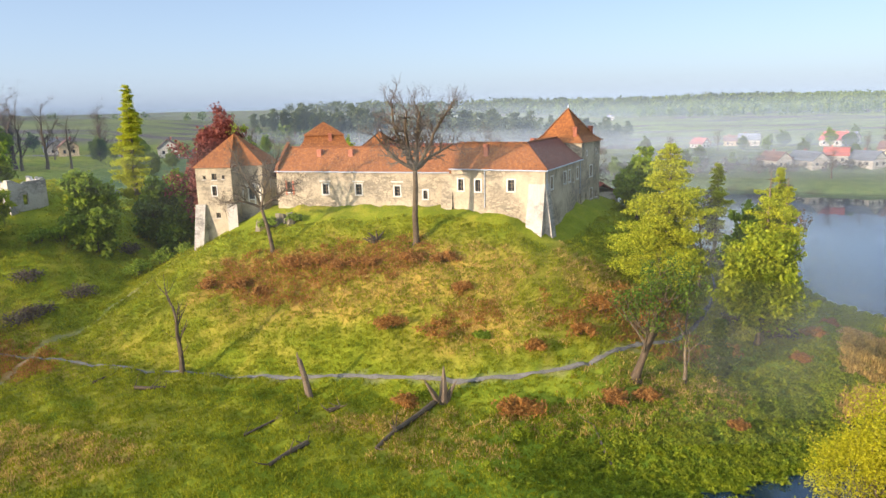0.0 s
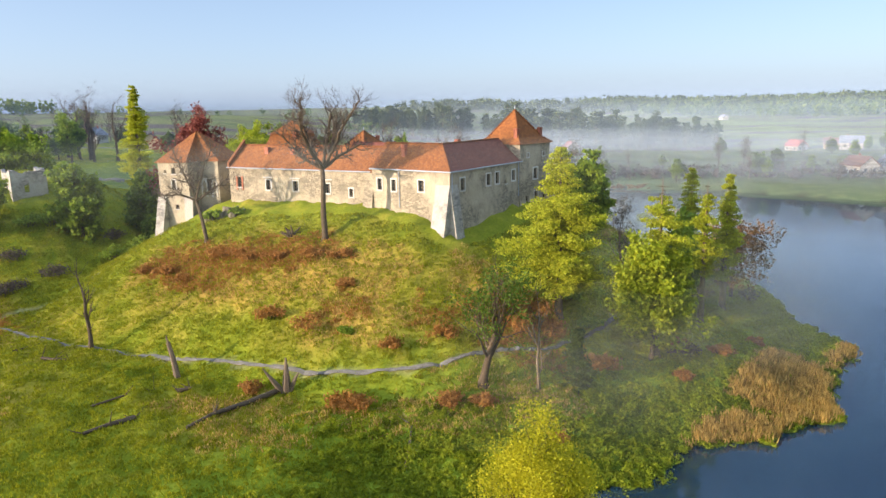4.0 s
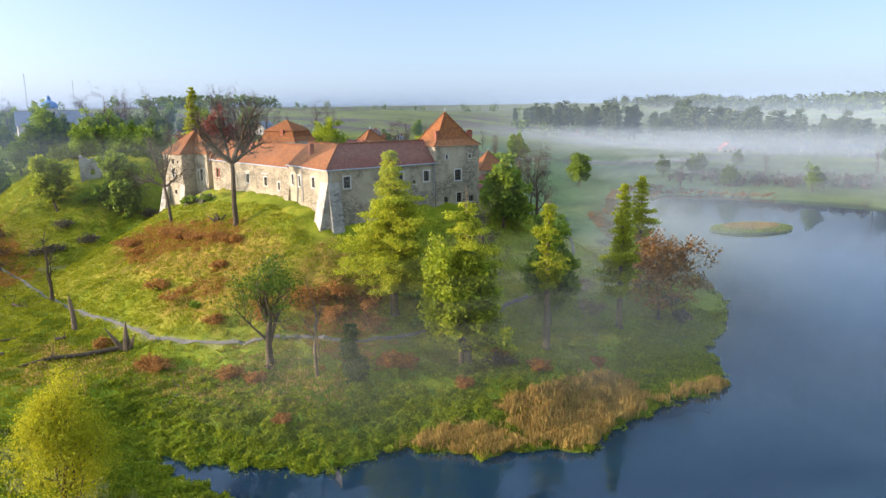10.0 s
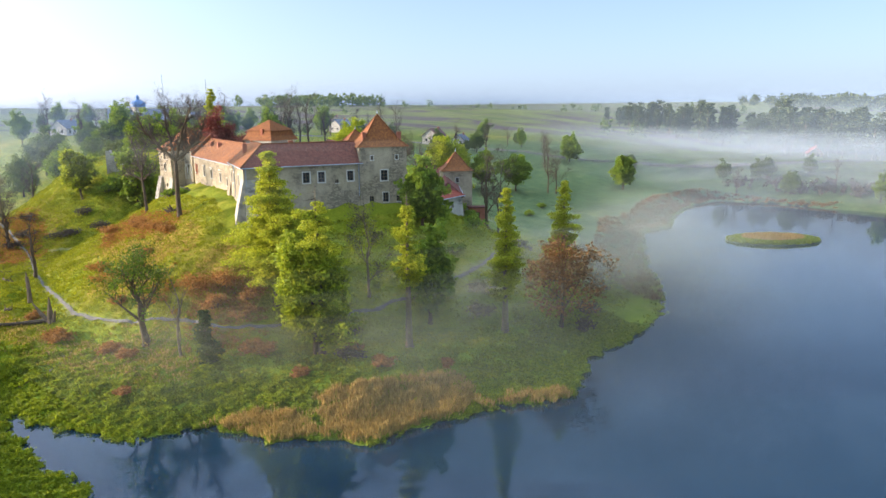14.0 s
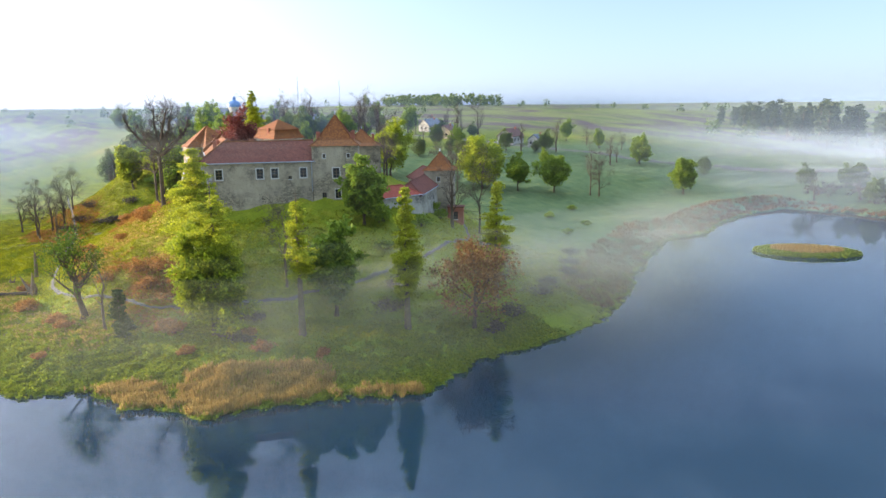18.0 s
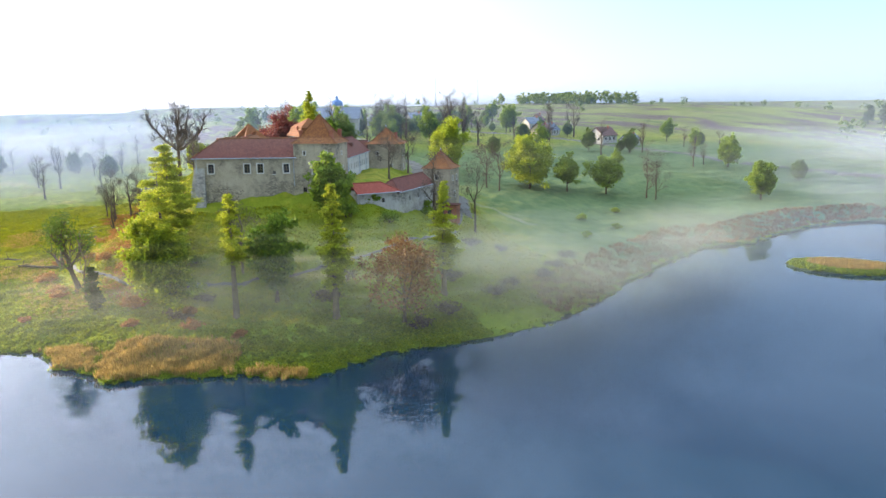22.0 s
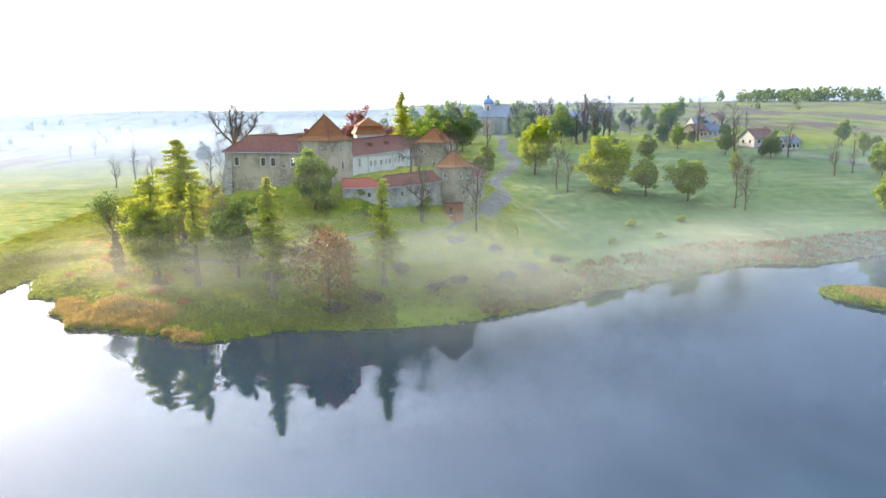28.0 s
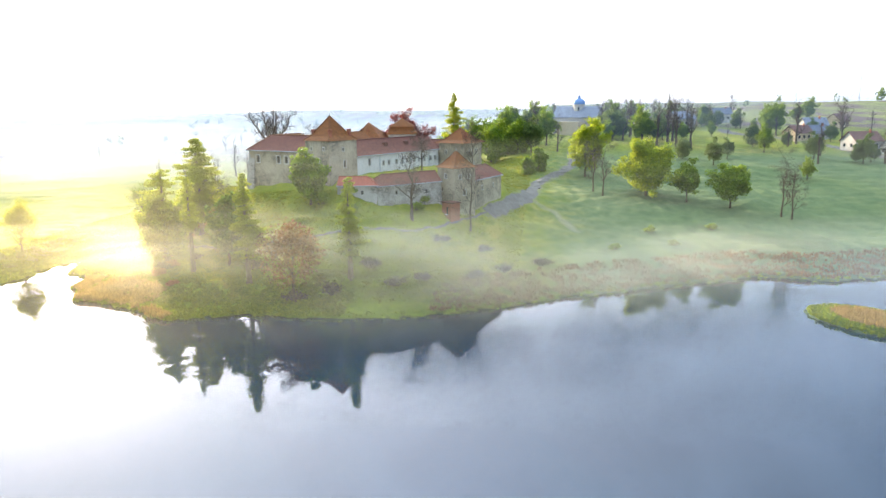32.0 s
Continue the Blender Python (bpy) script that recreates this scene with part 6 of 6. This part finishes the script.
GREENB = [(-48, 116, 5, 3), (-45, 118.5, 4, 2.4), (-51, 112, 5, 3), (-66, 110.5, 5, 2.6), (-63, 112.5, 5, 3), (-23.5, 106.8, 3, 1.5), (-27.5, 106.5, 3, 1.6), (4.0, 79.0, 2.0, 0.9), (36, 129, 5, 2.5), (34, 122, 5, 3), (40, 119, 4, 2), (26, 141, 4, 2), (33.5, 91.5, 4, 1.6), (31.0, 95.0, 4, 1.8),
          (-46, 126, 5, 3.2), (30, 128, 3, 2.0), (22, 142, 3.5, 2.2), (-90, 118, 4, 2.4), (-2, 212, 3, 1.5), (4, 196, 3, 1.4), (14, 200, 3, 1.2), (20, 186, 3, 1.3)]
for i, (x, y, w, h) in enumerate(GREENB):
    bush(x, y, w, h, 300 + i, "green leafy bush in the grass", M_LEAF_MID, n=90, twigs=16, group="green bushes")

# ================= grass, marsh plants and reeds =================
def blades(r, pts, n_each, h, w, fan, lean=0.35):
    """Upright leaf blades in tufts, as thin pointed quads."""
    base = np.repeat(pts, n_each, 0)
    n = len(base)
    a = r.uniform(0, 6.283, n)
    out = np.stack([np.cos(a), np.sin(a), np.zeros(n)], 1)
    base = base + out * (r.uniform(0, 1, n) * fan)[:, None]
    hh = (h * r.uniform(0.55, 1.25, n))[:, None]
    tip = base + out * hh * lean * r.uniform(0.2, 1, n)[:, None] + np.array((0, 0, 1.0)) * hh
    b = r.uniform(0, 6.283, n)
    side = np.stack([np.cos(b), np.sin(b), np.zeros(n)], 1) * (w * r.uniform(0.6, 1.3, n))[:, None]
    mid = base * 0.45 + tip * 0.55 + out * hh * 0.06
    v = np.stack([base, mid + side, tip, mid - side], 1).reshape(-1, 3)
    return v, np.arange(4 * n).reshape(n, 4)


def field_of(n, x0, x1, y0, y1, keep, seed):
    """Random ground points in a box where keep(x, y, shore distance) holds."""
    r = np.random.RandomState(seed)
    x, y = r.uniform(x0, x1, n), r.uniform(y0, y1, n)
    d = shore_dist(x, y)
    ok = keep(x, y, d, r)
    x, y = x[ok], y[ok]
    z = height(x, y)
    return r, np.stack([x, y, z - 0.03], 1)


def stuff(name, label, category, v, f, mat):
    return tagged(new(name, fast_mesh(name, v, f, mat)), label, category, kind="stuff")


def off_track(x, y):
    return np.minimum.reduce([seg_dist(x, y, line) - half for line, half in PATHS]) > 0.25


REEDS = [[(43.2, 70.8), (46, 76.5), (51, 78.5), (55, 77), (53, 73.2), (50.5, 73.2)], [(49.5, 82), (53.3, 90), (58.5, 97.6), (63, 95.5), (63.5, 91), (61.8, 85.2), (60.5, 80), (55.6, 77.4)], [(64, 94), (66.3, 99.8), (69.8, 105), (71.2, 103.6), (68, 97), (65.2, 95)]]


def in_reeds(x, y):
    return np.logical_or.reduce([inside(x + 0.8 * wave(x, y, 3, 21), y + 0.8 * wave(x, y, 3, 22), p) for p in REEDS])


r, pts = field_of(30000, 42, 72, 69, 106, lambda x, y, d, r: in_reeds(x, y) & (d > 0.2) & (wave(x, y, 4.0, 27) + r.normal(0, 0.35, len(x)) > -0.45), 51)
pts = pts[:8000]
v, f = blades(r, pts, 7, 0.85, 0.06, 0.45, 0.4)
stuff("reeds", "dense golden-brown dry reeds along the shore", "reeds", v, f, M_REED)
r, pts = field_of(120000, -75, 74, 40, 135, lambda x, y, d, r: (d > 0.1) & (d < 11 + 5 * wave(x, y, 9, 23)) & ~(in_reeds(x, y) & (r.uniform(0, 1, len(x)) < 0.35)) & (wave(x, y, 4.5, 9) + 0.6 * wave(x, y, 1.6, 8) + r.normal(0, 0.3, len(x)) > -0.75) & off_track(x, y), 52)
pts = pts[:34000]
v, f = leaves(r, pts + np.array((0, 0, 0.22)), np.full(len(pts), 0.17), 14, np.full(len(pts), 0.42), 0.6)
stuff("marsh_plants", "lush green marsh plants crowding the water's edge", "plants", v, f, M_MARSH)
r, pts = field_of(26000, -30, 75, 42, 275, lambda x, y, d, r: (d > -0.5) & (d < 1.9) & (r.uniform(0, 1, len(x)) < 0.9), 53)
v, f = leaves(r, pts + np.array((0, 0, 0.22)), np.full(len(pts), 0.18), 12, np.full(len(pts), 0.5), 0.6)
stuff("shore_plants", "bright green fringe of plants at the waterline", "plants", v, f, M_MARSH)
r, pts = field_of(26000, -40, 42, 34, 66, lambda x, y, d, r: (d > -0.3) & (d < 13) & (wave(x, y, 7, 24) > 0.2) & ((x < 0) | (y < 50)), 54)
v, f = blades(r, pts[:4000], 6, 0.95, 0.05, 0.35, 0.4)
stuff("sedge", "grey-green sedge and rushes in the marsh", "sedge", v, f, M_SEDGE)
r, pts = field_of(300000, -100, 62, 38, 165, lambda x, y, d, r: (d > 6) & ((r.uniform(0, 1, len(x)) < 0.5) | (y < 112)) & ~inside(x, y, [(-41, 109), (-33, 108), (0.5, 100), (15, 93), (29, 119), (32, 134), (19, 150), (-2, 162), (-22, 150), (-41, 123)]) & off_track(x, y), 55)
v, f = blades(r, pts[:120000], 4, 0.33, 0.065, 0.35, 0.7)
stuff("grass", "uneven spring grass over the castle hill", "grass", v, f, M_GRASS)
r, pts = field_of(60000, -100, 62, 50, 130, lambda x, y, d, r: (d > 9) & (np.maximum.reduce([bump_at(x + 2 * wave(x, y, 6, 13), y + 2 * wave(x, y, 6, 14), *s) for s in DRY_SPOTS]) > 0.45) & off_track(x, y), 56)
v, f = blades(r, pts[:6000], 5, 0.45, 0.05, 0.35, 0.7)
stuff("dry_grass", "straw-coloured tufts of last year's grass", "grass", v, f, M_REED)
r, pts = field_of(60000, -95, 62, 76, 105, lambda x, y, d, r: (d > 9) & (np.maximum.reduce([bump_at(x + 2 * wave(x, y, 5, 11), y + 2 * wave(x, y, 5, 12), *s) for s in RUST_SPOTS]) > 0.5) & off_track(x, y), 57)
v, f = blades(r, pts[:13000], 5, 0.42, 0.05, 0.4, 0.9)
stuff("bracken", "matted rust-coloured bracken and bramble on the slope", "bracken", v, f, M_RUST)
r, pts = field_of(30000, 8, 62, 150, 300, lambda x, y, d, r: (d > 0.5) & (d < 12) & (wave(x, y, 8, 26) > -0.3), 58)
v, f = blades(r, pts[:5000], 5, 0.8, 0.07, 0.45, 0.3)
stuff("reeds", "faded reddish reeds along the northern shore", "reeds", v, f, M_BUD)
r = np.random.RandomState(59)
q = r.uniform(-1, 1, (4000, 2))
q = q[(q ** 2).sum(1) < 0.92][:2200]
ix = ISLE[0] + q[:, 0] * ISLE[4] * ISLE[2] - q[:, 1] * ISLE[5] * ISLE[3]
iy = ISLE[1] + q[:, 0] * ISLE[4] * ISLE[3] + q[:, 1] * ISLE[5] * ISLE[2]
pts = np.stack([ix, iy, np.maximum(height(ix, iy), 0)], 1)
edge = (q ** 2).sum(1) > 0.42
v, f = leaves(r, pts[edge] + np.array((0, 0, 0.25)), np.full(edge.sum(), 0.26), 10, np.full(edge.sum(), 0.5), 0.6)
stuff("islet_plants", "green plants round the small islet", "plants", v, f, M_MARSH)
v, f = blades(r, pts[~edge], 6, 0.9, 0.07, 0.4, 0.3)
stuff("islet_reeds", "dry brown reeds on the islet", "reeds", v, f, M_REED)

# ================= morning mist =================
def mist_mat(name, tint, gloss, even=False, low=0.1, shine=(1, 0.89, 0.60)):
    k = Mat(name)
    nt = k.t
    tr = k.node("ShaderNodeBsdfTransparent")
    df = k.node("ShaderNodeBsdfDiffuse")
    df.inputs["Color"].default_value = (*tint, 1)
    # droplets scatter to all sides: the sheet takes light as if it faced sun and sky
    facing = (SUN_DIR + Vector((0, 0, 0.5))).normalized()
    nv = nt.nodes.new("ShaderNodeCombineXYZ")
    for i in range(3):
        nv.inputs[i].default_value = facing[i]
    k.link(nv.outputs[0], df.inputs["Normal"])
    body = df.outputs[0]
    if gloss:
        gs = k.node("ShaderNodeBsdfGlossy", Roughness=0.62)
        # warm shine colour stands in for sunlight scattered forward by the droplets
        gs.inputs["Color"].default_value = (*shine, 1)
        mx = k.node("ShaderNodeMixShader")
        mx.inputs[0].default_value = gloss
        k.link(body, mx.inputs[1])
        k.link(gs.outputs[0], mx.inputs[2])
        body = mx.outputs[0]
    wisps = k.ramp(k.mix(0.4, k.noise(0.022, 4, 0.5), k.noise(0.085, 5, 0.6, (1, 1, 1.6))), [(0.32, (0.8, 0.8, 0.8)), (0.68, (1, 1, 1))] if even else [(0.38, (low, low, low)), (0.62, (1, 1, 1))])
    fac = k.math("MULTIPLY", k.attr("veil_amount"), wisps)
    mx = k.node("ShaderNodeMixShader")
    k.link(fac, mx.inputs[0])
    k.link(tr.outputs[0], mx.inputs[1])
    k.link(body, mx.inputs[2])
    k.link(mx.outputs[0], nt.nodes["Material Output"].inputs["Surface"])
    return k.m


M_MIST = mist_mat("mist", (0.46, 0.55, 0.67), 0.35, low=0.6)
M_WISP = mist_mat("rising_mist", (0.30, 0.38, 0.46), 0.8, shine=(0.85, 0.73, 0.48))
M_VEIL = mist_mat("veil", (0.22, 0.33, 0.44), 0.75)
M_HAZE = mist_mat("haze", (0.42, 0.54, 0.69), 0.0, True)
# middle, half lengths, turn, share, highest level
VALLEY = [(20, 372, 210, 58, -15, 1.6, 25), (150, 312, 130, 48, -20, 1.5, 22), (0, 308, 70, 32, -20, 0.7, 15), (34, 252, 50, 36, -30, 0.45, 10),
          (-370, 0, 170, 95, 15, 1.1, 22), (-560, 160, 260, 160, 10, 1.0, 34), (-170, 45, 80, 45, 20, 0.5, 16)]
SHOREMIST = [(42, 194, 52, 14, -60, 1.2, 13), (49, 138, 48, 13, 76, 1.35, 19), (46, 92, 30, 12, 55, 0.75, 17)]


def mist_sheet(level, strength, banks, xs, ys, material, label):
    """One thin level layer of the mist that pools over water and low ground and thins out against the slopes."""
    gx, gy = np.meshgrid(xs, ys)
    x, y = gx.ravel(), gy.ravel()
    z = level + 0.7 * wave(x, y, 60, int(level))
    dens = np.zeros(x.shape)
    for cx, cy, rx, ry, turn, share_, hi_ in banks:
        if level <= hi_:
            dens = np.maximum(dens, share_ * bump_at(x, y, cx, cy, rx, ry, turn) * (1 - (level / hi_) ** 2))
    clear = step(0.0, 3.5, z - np.maximum(height(x, y), 0))
    amount_here = np.minimum(1.4, np.maximum(dens - 0.04, 0)) * strength * clear
    idx = np.arange(x.size).reshape(gx.shape)
    quads = np.stack([idx[:-1, :-1], idx[:-1, 1:], idx[1:, 1:], idx[1:, :-1]], -1).reshape(-1, 4)
    quads = quads[amount_here[quads].max(1) > 0]
    used, quads = np.unique(quads, return_inverse=True)
    me = fast_mesh("mist", np.stack([x, y, z], 1)[used], quads.reshape(-1, 4), material)
    paint(me, "veil_amount", amount_here[used])
    return tagged(new("mist", me), label, "mist", kind="stuff")


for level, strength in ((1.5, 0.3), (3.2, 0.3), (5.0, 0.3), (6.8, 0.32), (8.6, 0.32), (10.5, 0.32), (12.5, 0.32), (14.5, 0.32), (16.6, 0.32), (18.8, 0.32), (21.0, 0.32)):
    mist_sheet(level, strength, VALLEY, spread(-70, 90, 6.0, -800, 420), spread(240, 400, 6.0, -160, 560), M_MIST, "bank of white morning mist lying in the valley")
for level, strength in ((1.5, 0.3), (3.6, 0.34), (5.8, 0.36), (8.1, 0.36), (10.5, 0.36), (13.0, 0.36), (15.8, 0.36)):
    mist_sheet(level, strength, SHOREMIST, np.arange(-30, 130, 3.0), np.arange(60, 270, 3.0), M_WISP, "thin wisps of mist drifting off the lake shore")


def haze_ring(radius, strength):
    """Far haze: an upright ring round the valley that thins upwards."""
    n, m = 96, 10
    a = np.linspace(0, 2 * math.pi, n + 1)[:-1]
    zs = np.linspace(-4, 47, m)
    v = np.array([(60 + radius * math.cos(q), 120 + radius * math.sin(q), z) for z in zs for q in a])
    f = np.array([(j * n + i, j * n + (i + 1) % n, (j + 1) * n + (i + 1) % n, (j + 1) * n + i) for j in range(m - 1) for i in range(n)])
    me = fast_mesh("haze", v, f, M_HAZE)
    # denser toward the sun, to imitate haze brightened by forward-scattered sunlight
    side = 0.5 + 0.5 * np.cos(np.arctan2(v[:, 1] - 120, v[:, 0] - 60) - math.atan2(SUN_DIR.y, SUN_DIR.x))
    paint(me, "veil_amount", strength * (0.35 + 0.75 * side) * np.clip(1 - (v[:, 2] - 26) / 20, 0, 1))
    return tagged(new("haze", me), "pale blue haze hanging before the far hills", "haze", kind="stuff")


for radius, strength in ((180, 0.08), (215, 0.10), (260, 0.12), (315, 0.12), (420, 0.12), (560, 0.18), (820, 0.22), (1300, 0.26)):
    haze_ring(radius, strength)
# a thin haze sheet added over the valley; its warm shine imitates sun glow
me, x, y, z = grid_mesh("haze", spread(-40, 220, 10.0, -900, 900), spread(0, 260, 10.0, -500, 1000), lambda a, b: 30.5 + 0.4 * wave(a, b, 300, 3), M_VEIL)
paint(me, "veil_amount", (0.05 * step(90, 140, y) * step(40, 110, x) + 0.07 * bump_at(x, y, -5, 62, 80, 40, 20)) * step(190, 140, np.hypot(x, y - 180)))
tagged(new("haze", me), "thin haze over the valley, tinted with golden sun glow", "haze", kind="stuff")
# a lower sheet added over the water before the hill, golden sunlight in its tint
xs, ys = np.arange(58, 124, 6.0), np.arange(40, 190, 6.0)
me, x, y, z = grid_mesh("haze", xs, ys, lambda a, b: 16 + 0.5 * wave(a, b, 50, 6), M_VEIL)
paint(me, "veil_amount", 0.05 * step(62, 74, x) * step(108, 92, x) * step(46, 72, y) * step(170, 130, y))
tagged(new("haze", me), "thin haze over the lake before the hill, tinted with golden sun glow", "haze", kind="stuff")
